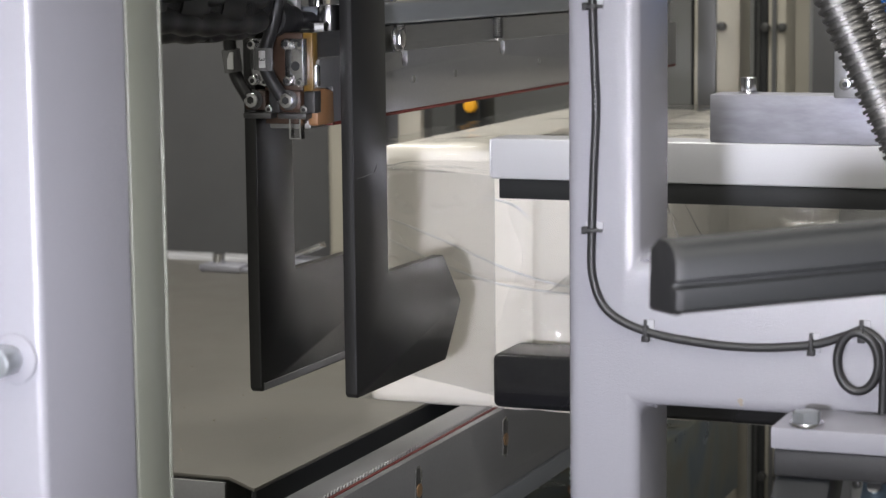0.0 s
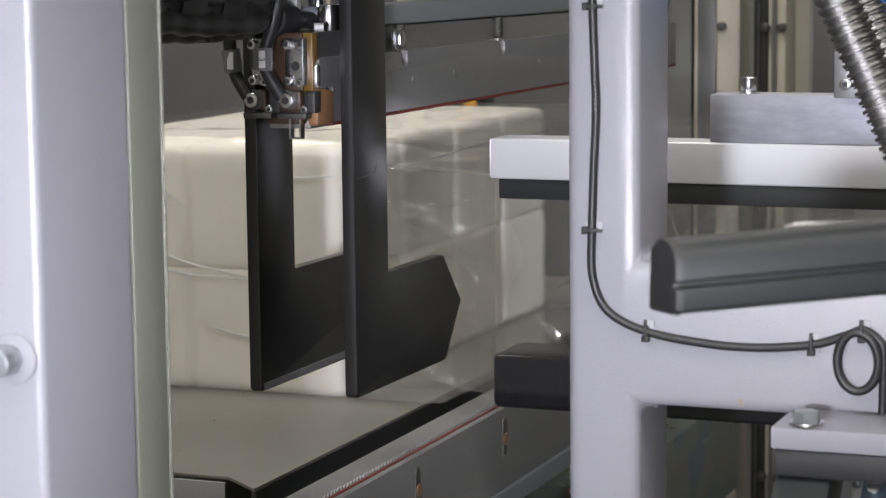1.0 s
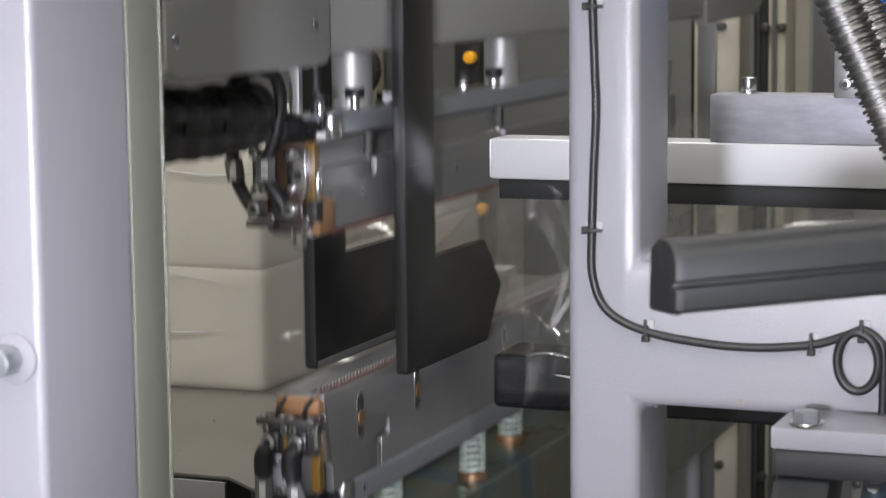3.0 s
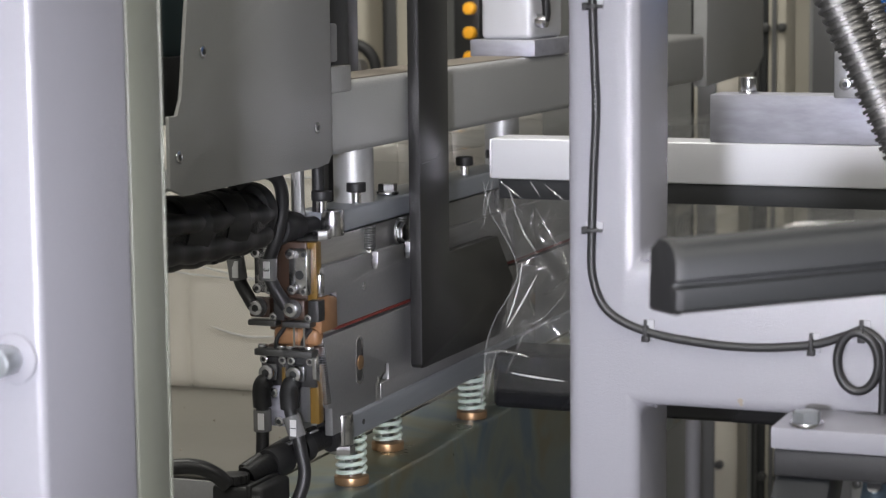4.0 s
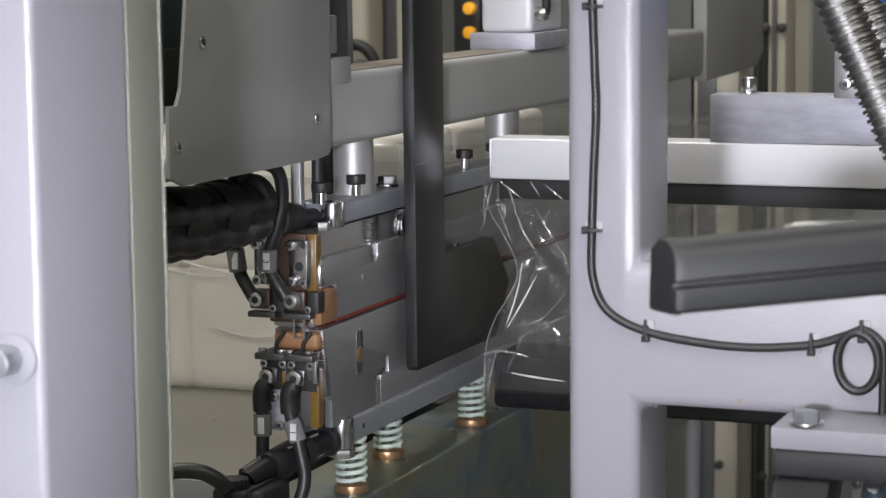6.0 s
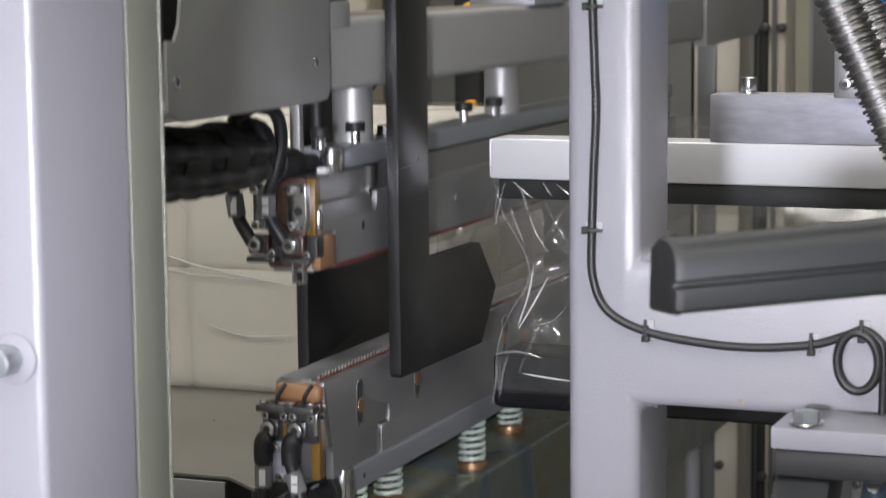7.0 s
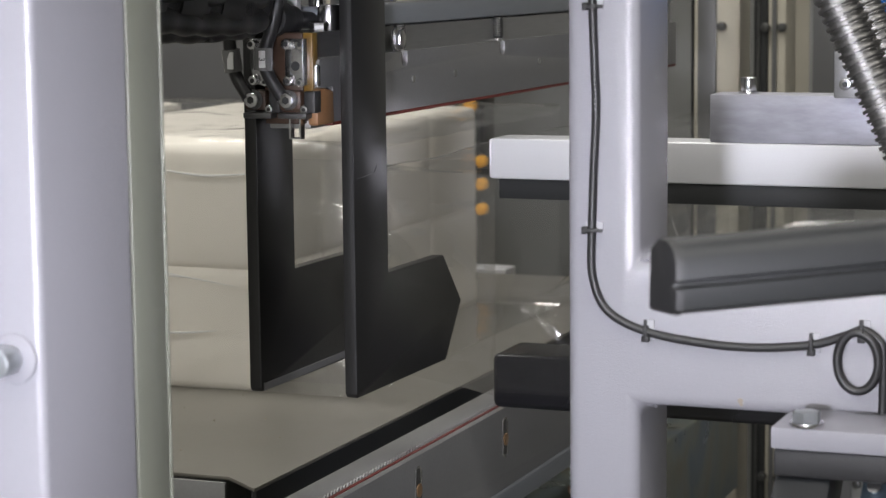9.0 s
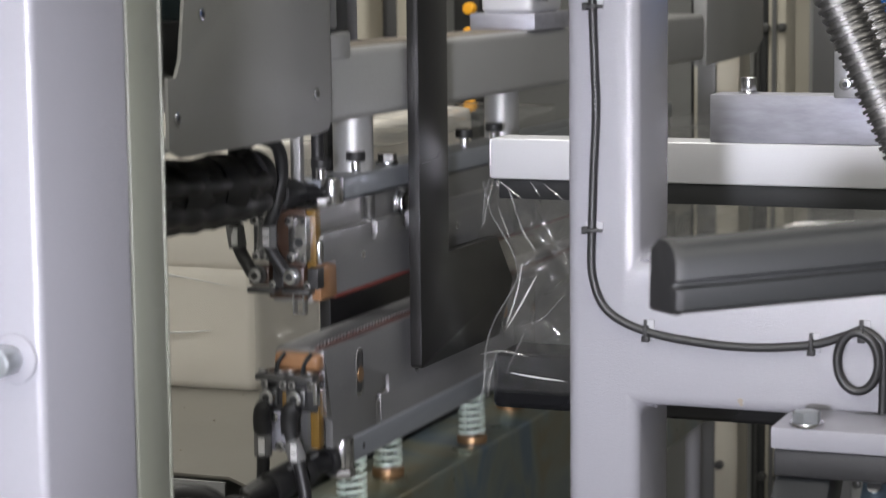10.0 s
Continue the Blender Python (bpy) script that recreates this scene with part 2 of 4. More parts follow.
def cyl(p, q, r, seg=24, r2=None, bev=0.0, bm=None):
    p, q = Vector(p), Vector(q)
    b = bmesh.new()
    bmesh.ops.create_cone(b, cap_ends=True, segments=seg, radius1=r, radius2=r if r2 is None else r2, depth=(q - p).length)
    if bev:
        rim = [e for e in b.edges if len([f for f in e.link_faces if len(f.verts) > 4]) == 1]
        bmesh.ops.bevel(b, geom=rim, offset=bev, segments=2, profile=0.5, affect="EDGES")
    turn = (q - p).to_track_quat("Z", "Y").to_matrix().to_4x4()
    bmesh.ops.transform(b, matrix=Matrix.Translation((p + q) / 2) @ turn, verts=b.verts)
    return merge(bm, b)


def smooth_path(pts, n=8):
    pts = [Vector(p) for p in pts]
    out = []
    for i in range(len(pts) - 1):
        a, b, c, d = pts[max(i - 1, 0)], pts[i], pts[i + 1], pts[min(i + 2, len(pts) - 1)]
        for k in range(n):
            t = k / n
            out.append(0.5 * (2 * b + (c - a) * t + (2 * a - 5 * b + 4 * c - d) * t * t + (3 * b - a - 3 * c + d) * t ** 3))
    return out + [pts[-1]]


def tube(path, r, seg=12, bm=None, ridges=None):
    """A round tube along a path of points; ridges: a radius for each point."""
    b = bmesh.new()
    path = [Vector(p) for p in path]
    up = Vector((0.13, 0.2, 1)).normalized()
    rings = []
    for i, p in enumerate(path):
        d = (path[min(i + 1, len(path) - 1)] - path[max(i - 1, 0)]).normalized()
        u = (up - d * up.dot(d))
        u = u.normalized() if u.length > 1e-4 else d.orthogonal().normalized()
        up = u
        w = d.cross(u)
        rad = ridges[i] if ridges else r
        rings.append([b.verts.new(p + rad * (math.cos(2 * math.pi * k / seg) * u + math.sin(2 * math.pi * k / seg) * w)) for k in range(seg)])
    for a, c in zip(rings, rings[1:]):
        for k in range(seg):
            b.faces.new((a[k], a[(k + 1) % seg], c[(k + 1) % seg], c[k]))
    b.faces.new(rings[0][::-1])
    b.faces.new(rings[-1])
    bmesh.ops.recalc_face_normals(b, faces=b.faces)
    return merge(bm, b)


def helix(p, q, r, wire, turns, seg=8, steps=20, bm=None):
    p, q = Vector(p), Vector(q)
    d = (q - p).normalized()
    u = d.orthogonal().normalized()
    w = d.cross(u)
    n = int(turns * steps)
    pts = [p + (q - p) * (i / n) + r * (math.cos(2 * math.pi * i / steps) * u + math.sin(2 * math.pi * i / steps) * w) for i in range(n + 1)]
    return tube(pts, wire, seg, bm)


def socket_screw(p, d, r, h, parent, name="screw"):
    """A cap screw: head with a rim and a flat dark hexagon as the shaded socket, out along d."""
    p, d = Vector(p), Vector(d).normalized()
    b = cyl(p, p + d * h, r, 20, bev=r * 0.15)
    sc = part(name, b, M_CHROME, parent)
    # The socket is not cut; black colour gives its inner shade.
    part("socket", cyl(p + d * (h - 0.0001), p + d * (h + 0.0002), r * 0.52, 6), M_DARK, sc)
    return sc


def hex_bolt(p, d, af, h, parent, washer=True, material=None):
    p, d = Vector(p), Vector(d).normalized()
    b = cyl(p, p + d * h, af / 1.73, 6, bev=0.0006)
    hb = part("bolt", b, material or M_CHROME, parent)
    if washer:
        part("washer", cyl(p - d * 0.0005, p + d * 0.0018, af * 0.68, 28, bev=0.0003), M_CHROME, hb)
    return hb


# ---- the hall ----
solo("floor", box(-5, 5, -3, 6, -0.1, 0.0), M_FLOOR, "grey screed floor of the factory hall", "floor", kind="structure")
solo("wall_south", box(-5, 5, -3.1, -3, 0, 3.8), M_WALL, "plain white hall wall", "wall", kind="structure")
solo("wall_north", box(-5, 5, 6, 6.1, 0, 3.8), M_WALL, "plain white hall wall", "wall", kind="structure")
solo("wall_west", box(-5.1, -5, -3, 6, 0, 3.8), M_WALL, "plain white hall wall", "wall", kind="structure")
solo("wall_east", box(5, 5.1, -3, 6, 0, 3.8), M_WALL, "plain white hall wall", "wall", kind="structure")
solo("ceiling", box(-5, 5, -3, 6, 3.8, 3.9), M_CEIL, "plain light hall ceiling", "ceiling", kind="structure")


def ceiling_lamp(x, y):
    t = thing("ceiling_light", x, y, 3.6, "unseen white LED panel added under the hall ceiling", "lamp", "hall ceiling lights")
    part("housing", box(x - 0.62, x + 0.62, y - 0.32, y + 0.32, 3.62, 3.8, 0.01), M_WALL, t)
    part("diffuser", box(x - 0.58, x + 0.58, y - 0.28, y + 0.28, 3.606, 3.616), M_GLOW, t)


for lx, ly, watts in LAMPS:
    ceiling_lamp(lx, ly)


def video_light():
    t = thing("video_light", -0.16, -0.06, 0.0, "small black LED video light on a stand beside the camera", "lamp")
    part("housing", box(-0.20, -0.12, -0.075, -0.035, 1.285, 1.345, 0.004), M_RUB, t)
    part("diffuser", box(-0.188, -0.132, -0.0348, -0.033, 1.295, 1.335), M_GLOW, t)
    part("stand", cyl((-0.16, -0.055, 0.0), (-0.16, -0.055, 1.285), 0.008, 16), M_RUB, t)


video_light()

# ---- the machine's still frame ----
def post_frame():
    t = thing("welded_stand", -0.38, 1.24, 0.0, "light grey powder-coated welded tube frame of the bagging machine", "machine stand")
    outl = [(-0.403, 0.0), (-0.360, 0.0), (-0.360, 1.1445), (0.35, 1.1445), (0.35, 1.2285), (-0.360, 1.2285), (-0.360, 2.1), (-0.403, 2.1)]
    part("tube_frame", prism(outl, "y", 1.206, 1.276, 0.0078, 5), M_PAINT, t)
    rng = random.Random(3)
    b = bmesh.new()
    for i in range(8):
        x = -0.366 + i * 0.0024
        merge(b, cyl((x, 1.2085 + i * .0009, 1.2245 + i * .0008 + rng.uniform(-.0006, .0006)), (x + .001, 1.213 + i * .0009, 1.2275 + i * .0008), 0.0027, 8))
    part("weld_bead", b, M_PAINT, t, "rough weld bead in the inner corner", 80)
    b = bmesh.new()
    for i in range(7):
        x = -0.366 + i * 0.0022
        merge(b, cyl((x, 1.2080 + i * .0008, 1.1475 - i * .0004 + rng.uniform(-.0005, .0005)), (x + .001, 1.212 + i * .0008, 1.1455 - i * .0004), 0.0015, 8))
    part("weld_bead", b, M_PAINT, t, "rough weld bead under the crossbeam", 80)
    for x, z, r in ((-.2992, 1.1512, .0016), (-.2986, 1.1490, .0010)):
        part("paint_chip", cyl((x, 1.2066, z), (x + .0003, 1.2054, z), r, 7), M_SEAM, t, "brown rust spot")
    b = bmesh.new()
    for i in range(46):
        x, z = rng.uniform(-.395, -.20), rng.uniform(1.152, 1.222)
        merge(b, cyl((x, 1.2063, z), (x, 1.2057, z), rng.uniform(.0002, .0006), 6))
    tagged(part("weld_spatter", b, M_PAINT, t, "fine weld spatter under the paint"), kind="stuff")
    return t


FRAME = post_frame()


def left_column():
    t = thing("guard_column", -0.54, 0.84, 0.0, "light grey painted square column of the safety guard", "machine stand")
    part("post", box(-0.60, -0.5105, 0.811, 0.893, 0.0, 2.2, 0.004, 4), M_PAINT, t)
    b = part("bolt", cyl((-0.5245, 0.8085, 1.2309), (-0.5245, 0.796, 1.2309), 0.0066, 24, bev=0.0016), M_WZINC, t, "blue-grey zinc-plated button screw")
    part("washer", cyl((-0.5235, 0.8108, 1.2309), (-0.5235, 0.8085, 1.2309), 0.0112, 28, bev=0.0008), M_PAINT, b, "pale washer")
    g = thing("safety_guard", -0.515, 0.92, 0.9, "greenish clear polycarbonate guard panel behind the column", "guard panel")
    part("sheet", box(-0.516, -0.511, 0.8935, 0.9235, 0.6, 1.9, 0.0008), M_GUARD, g)
    part("edge_trim", box(-0.5165, -0.5105, 0.9236, 0.9256, 0.6, 1.9, 0.0006), M_GUARD, g, "pale edge trim")
    return t


left_column()


def signal_cable():
    t = thing("signal_cable", -0.3858, 1.203, 1.1592, "black sheathed signal cable tied along the frame with a spare loop", "cable")
    y = 1.2035
    run = [(-0.3858, y, 1.42), (-0.3858, y, 1.378), (-0.3846, y, 1.340), (-0.3838, y, 1.314), (-0.3853, y, 1.2815), (-0.3864, y, 1.246), (-0.3860, y, 1.219), (-0.3768, y, 1.1995),
           (-0.3532, y, 1.1885), (-0.318, y, 1.1835), (-0.2888, y, 1.1828), (-0.2573, y, 1.1862), (-0.2378, y, 1.1928), (-0.2297, y, 1.1958), (-0.2215, y, 1.1915), (-0.2178, y, 1.183),
           (-0.2180, y, 1.150), (-0.2185, y - 0.002, 1.12)]
    part("sheath", tube(smooth_path(run, 8), 0.0025, 12), M_CABLE, t)
    loop = [(-0.2315 + 0.0115 * math.cos(a) , y - 0.004 + 0.001 * math.sin(a / 2), 1.1785 + 0.0165 * math.sin(a)) for a in [math.pi * (0.42 + i / 8) for i in range(17)]]
    part("spare_loop", tube(smooth_path(loop, 4), 0.0025, 12), M_CABLE, t)

    def tie(x, z, vert):
        k = part("cable_tie", box(x - .0034, x + .0034, y - .0032, y + .0026, z - .0013, z + .0013, .0006) if vert else box(x - .0013, x + .0013, y - .0032, y + .0026, z - .0034, z + .0034, .0006), M_RUB, t)
        part("tie_head", box(x - .0058, x - .0024, y - .0026, y + .001, z - .0022, z + .0022, .0005) if vert else box(x - .0022, x + .0022, y - .0026, y + .001, z - .0062, z - .0026, .0005), M_RUB, k)
        part("tie_base", box(x - .0042, x + .0062, y + .0012, y + .0026, z - .001, z + .0048, .0004) if vert else box(x - .002, x + .0045, y + .0012, y + .0026, z - .0052, z + .0062, .0004), M_TIE, k, "clear adhesive tie base")
        part("tie_tail", box(x + .0030, x + .0066, y - .0022, y - .0010, z - .0010, z + .0010, .0003) if vert else box(x - .0010, x + .0010, y - .0022, y - .0010, z + .0030, z + .0068, .0003), M_RUB, k)

    tie(-0.3858, 1.3745, True)
    tie(-0.3864, 1.2462, True)
    tie(-0.3540, 1.1890, False)
    tie(-0.2580, 1.1862, False)
    tie(-0.2300, 1.1950, False)
    b = bmesh.new()
    for i, h in enumerate((.0016, .001, .0018, .0012, .0016, .0010, .0018)):
        z = 1.3335 - i * .0028
        box(-.3840, -.3835, y - .00255, y - .00235, z - h * .7, z, bm=b)
    part("print_mark", b, M_SLEEVE, t, "pale printed marks on the cable")
    return t


signal_cable()


def mount_plate():
    t = thing("mounting_plate", -0.2, 1.17, 1.137, "light grey painted flat plate bolted under the crossbeam", "bracket")
    part("plate", prism([(-0.2685, 1.150), (0.2, 1.150), (0.2, 1.2055), (-0.262, 1.2055), (-0.2685, 1.192)], "z", 1.1375, 1.1495, 0.0012), M_PAINT, t)
    hex_bolt((-0.2505, 1.158, 1.1505), (0, 0, 1), 0.0135, 0.0075, t, True, M_WZINC)
    hex_bolt((-0.12, 1.158, 1.1505), (0, 0, 1), 0.0135, 0.0075, t, True, M_WZINC)
    part("slot", box(-0.232, -0.209, 1.1995, 1.2035, 1.1497, 1.1500), M_DARK, t, "black slot in the plate")
    k = thing("bearing_bracket", -0.2, 1.19, 1.0, "black cast bracket with a grainy surface under the mounting plate", "bracket")
    part("body", box(-0.2675, 0.2, 1.152, 1.25, 1.122, 1.1372, 0.002), M_CAST, k)
    part("arm", prism([(1.156, 1.1218), (1.20, 1.1218), (1.06, 0.98), (1.0, 0.98)], "x", -0.268, -0.236, 0.004), M_BAR, k, "dark grey curved arm")
    part("rail", prism([(1.17, 1.1216), (1.20, 1.1216), (1.06, 0.98), (1.02, 0.98)], "x", -0.222, -0.205, 0.003), M_ZINC, k, "dull metal rail")
    part("cap", cyl((-0.214, 1.166, 1.115), (-0.214, 1.160, 1.119), 0.004, 16), M_CHROME, k)


mount_plate()


def rubber_bar():
    t = thing("buffer_bar", -0.21, 0.93, 1.25, "dark grey rubber buffer bar with a long groove, near the lens", "buffer bar")
    outl = [(-.010, -.0158), (.009, -.0158), (.0116, -.0138), (.0122, -.0100), (.0122, -.0050), (.0098, -.0037), (.0098, -.0022), (.0118, -.0010), (.0114, .0070), (.0086, .0122), (.0030, .0155), (-.004, .0158), (-.010, .012)]
    p, q = Vector((-0.2580, 0.910, 1.2652)), Vector((-0.10, 0.972, 1.2795))
    d = (q - p).normalized()
    side = d.cross(Vector((0, 0, 1))).normalized()
    up = side.cross(d)

    def bar(steps, slant):
        b = bmesh.new()
        rings = [[b.verts.new(p + d * (s + slant * (x + 0.004) + 0.10 * y * (slant > 0)) + side * x * k + up * y * k) for x, y in outl] for s, k in steps]
        for a, c in zip(rings, rings[1:]):
            for i in range(len(outl)):
                j = (i + 1) % len(outl)
                b.faces.new((a[i], a[j], c[j], c[i]))
        b.faces.new(rings[0])
        b.faces.new(rings[-1])
        bmesh.ops.recalc_face_normals(b, faces=b.faces)
        return b

    part("end_cap", bar([(-.0045, .90), (-.0035, 1.0), (-.0010, 1.03), (0.0, 1.03)], .38), M_RUB, t, "black rubber end cap")
    b = bar([(0.0001, 1.0), (0.17, 1.0)], .38)
    part("profile", b, M_BAR, t)
    part("holder", cyl(q - d * 0.002, q + d * 0.03, 0.012, 20), M_CAST, t)
    part("holder_post", box(q.x + 0.01, q.x + 0.03, q.y, q.y + 0.02, 0.0, q.z + 0.012, 0.002), M_PAINT, t)
    return t


rubber_bar()


def forming_rail():
    t = thing("guide_rail", -0.46, 1.68, 1.21, "anodised aluminium guide rail with a black wear strip below it", "guide rail")
    part("profile", box(-0.6184, 0.25, 1.66, 1.70, 1.2268, 1.2595, 0.0016, 3), M_ALU, t)
    part("end_cap", box(-0.6200, -0.6184, 1.661, 1.699, 1.2278, 1.2585, 0.0006), M_ALU, t)
    part("wear_strip", box(-0.613, 0.25, 1.664, 1.696, 1.2105, 1.2266, 0.001), M_DARK, t, "black plastic wear strip")
    k = thing("clamp_block", -0.35, 1.68, 1.2596, "milled aluminium clamp block bolted on the guide rail", "clamp block")
    part("block", box(-0.4378, -0.20, 1.662, 1.697, 1.2596, 1.2970, 0.0012), M_MILL, k)
    part("washer", cyl((-0.411, 1.678, 1.2968), (-0.411, 1.678, 1.2986), 0.0078, 28), M_CHROME, k)
    socket_screw((-0.411, 1.678, 1.2984), (0, 0, 1), 0.0062, 0.0112, k)
    n = thing("forming_shoe", -0.55, 1.72, 1.03, "black plastic film forming shoe beside the sealing jaws", "forming shoe")
    part("shoe", box(-0.632, 0.25, 1.695, 1.76, 1.031, 1.077, 0.006, 4), M_SHOE, n)
    part("support", box(-0.30, -0.25, 1.70, 1.755, 0.0, 1.0308, 0.002), M_POLE, n)


forming_rail()


def steel_hose():
    t = thing("steel_hose", -0.25, 1.30, 1.25, "ribbed stainless steel corrugated hose in a slant", "hose")
    p, q = Vector((-0.2832, 1.30, 1.412)), Vector((-0.2118, 1.30, 1.258))
    def ribbed(t, p, q):
        d = (q - p).normalized()
        part("core_tube", cyl(p, q, 0.0102, 32), M_HOSE, t)
        n = 29
        for i in range(n):
            c = p + (q - p) * ((i + 0.5) / n)
            rb = part("rib", cyl(c - d * 0.0019, c + d * 0.0004, 0.0126, 32, bev=0.0005), M_HOSE, t)
            part("ridge", cyl(c + d * 0.0009, c + d * 0.0021, 0.0115, 32, bev=0.0003), M_HOSE, rb)

    ribbed(t, p, q)
    off = Vector((0.0095, 0.026, 0))
    t2 = thing("steel_hose", -0.24, 1.32, 1.25, "ribbed stainless steel corrugated hose behind another", "hose")
    ribbed(t2, p + off, q + off)
    k = thing("blue_housing", -0.28, 1.62, 1.35, "blue plastic housing on a grey bracket", "housing")
    part("cover", box(-0.315, -0.15, 1.60, 1.68, 1.358, 1.45, 0.006, 3), M_BLUE, k)
    part("bracket", box(-0.32, -0.15, 1.605, 1.69, 1.350, 1.3578, 0.001), M_MILL, k)
    part("arm", box(-0.335, -0.316, 1.63, 1.66, 1.297, 1.3345, 0.001), M_PLATE, k)
    socket_screw((-0.326, 1.63, 1.3075), (0, -1, 0), 0.0045, 0.003, k)


steel_hose()

# ---- the deck on which the packs travel ----
def deck():
    t = thing("transfer_deck", -1.3, 2.0, 0.99, "matt stainless transfer deck with a folded front edge", "deck")
    top = [(-0.735, 1.4567), (-0.735, 2.60), (-2.6, 2.60), (-2.6, 1.478), (-0.771, 1.4853)]
    part("plate", prism(top, "z", 1.0052, 1.0082, 0.0006), M_TABLE, t)
    part("front_flange", box(-2.6, -0.7712, 1.4782, 1.4812, 0.93, 1.0050, 0.0005), M_PLATE, t)
    part("edge_flange", box(-0.738, -0.735, 1.46, 2.60, 0.90, 1.0050), M_DARK, t, "dark folded edge flange")
    part("leg", box(-1.6, -1.55, 1.55, 1.60, 0.0, 1.0048), M_POLE, t)
    part("leg", box(-1.6, -1.55, 2.45, 2.50, 0.0, 1.0048), M_POLE, t)
    part("leg", box(-0.80, -0.75, 2.45, 2.50, 0.0, 1.0048), M_POLE, t)
    part("leg", box(-0.86, -0.81, 1.55, 1.60, 0.0, 1.0048), M_POLE, t)
    part("rear_ledge", box(-2.6, -0.95, 2.601, 2.64, 0.99, 1.0135, 0.002), M_ALU, t, "bright aluminium ledge")
    k = thing("clamp_lever", -1.30, 2.56, 1.0083, "small bright clamp lever on the deck", "clamp")
    part("foot", box(-1.335, -1.275, 2.50, 2.54, 1.0083, 1.018, 0.003), M_MILL, k)
    part("arm", cyl((-1.315, 2.52, 1.018), (-1.315, 2.52, 1.03), 0.008, 16), M_CHROME, k)
    part("handle", box(-1.285, -1.225, 2.505, 2.522, 1.0085, 1.0140, 0.002), M_MILL, k)
    k = thing("clamp_lever", -1.21, 2.57, 1.0083, "small bright clamp block with a raised lever on the deck", "clamp")
    part("foot", box(-1.255, -1.175, 2.545, 2.59, 1.0083, 1.022, 0.003), M_MILL, k)
    part("arm", prism([(-1.245, 1.022), (-1.225, 1.022), (-1.185, 1.038), (-1.190, 1.044)], "y", 2.555, 2.575, 0.002), M_CHROME, k)
    b = bmesh.new()
    rng = random.Random(11)
    for x, y in ((-.851, 1.556), (-.795, 1.625), (-1.02, 1.892), (-.907, 1.779), (-.840, 1.690), (-.879, 1.669), (-.97, 1.62), (-.93, 1.71)):
        merge(b, cyl((x, y, 1.0083), (x + rng.uniform(-.001, .001), y, 1.0083 + rng.uniform(.0004, .0012)), rng.uniform(.0005, .0012), 6, r2=.0003))
    solo("paper_dust", b, M_SEAM, "brown specks of paper dust on the deck", "dust", kind="stuff")


deck()


def infeed_deck():
    t = thing("infeed_deck", 0.25, 2.09, 0.0, "matt stainless infeed deck that carries the next bundle", "deck")
    part("plate", box(-0.22, 0.75, 1.785, 2.40, 1.0040, 1.0072, 0.0006), M_TABLE, t)
    for x in (0.20, 0.68):
        for y in (1.83, 2.34):
            part("leg", box(x - 0.02, x + 0.02, y - 0.02, y + 0.02, 0.0, 1.0038), M_POLE, t)


infeed_deck()

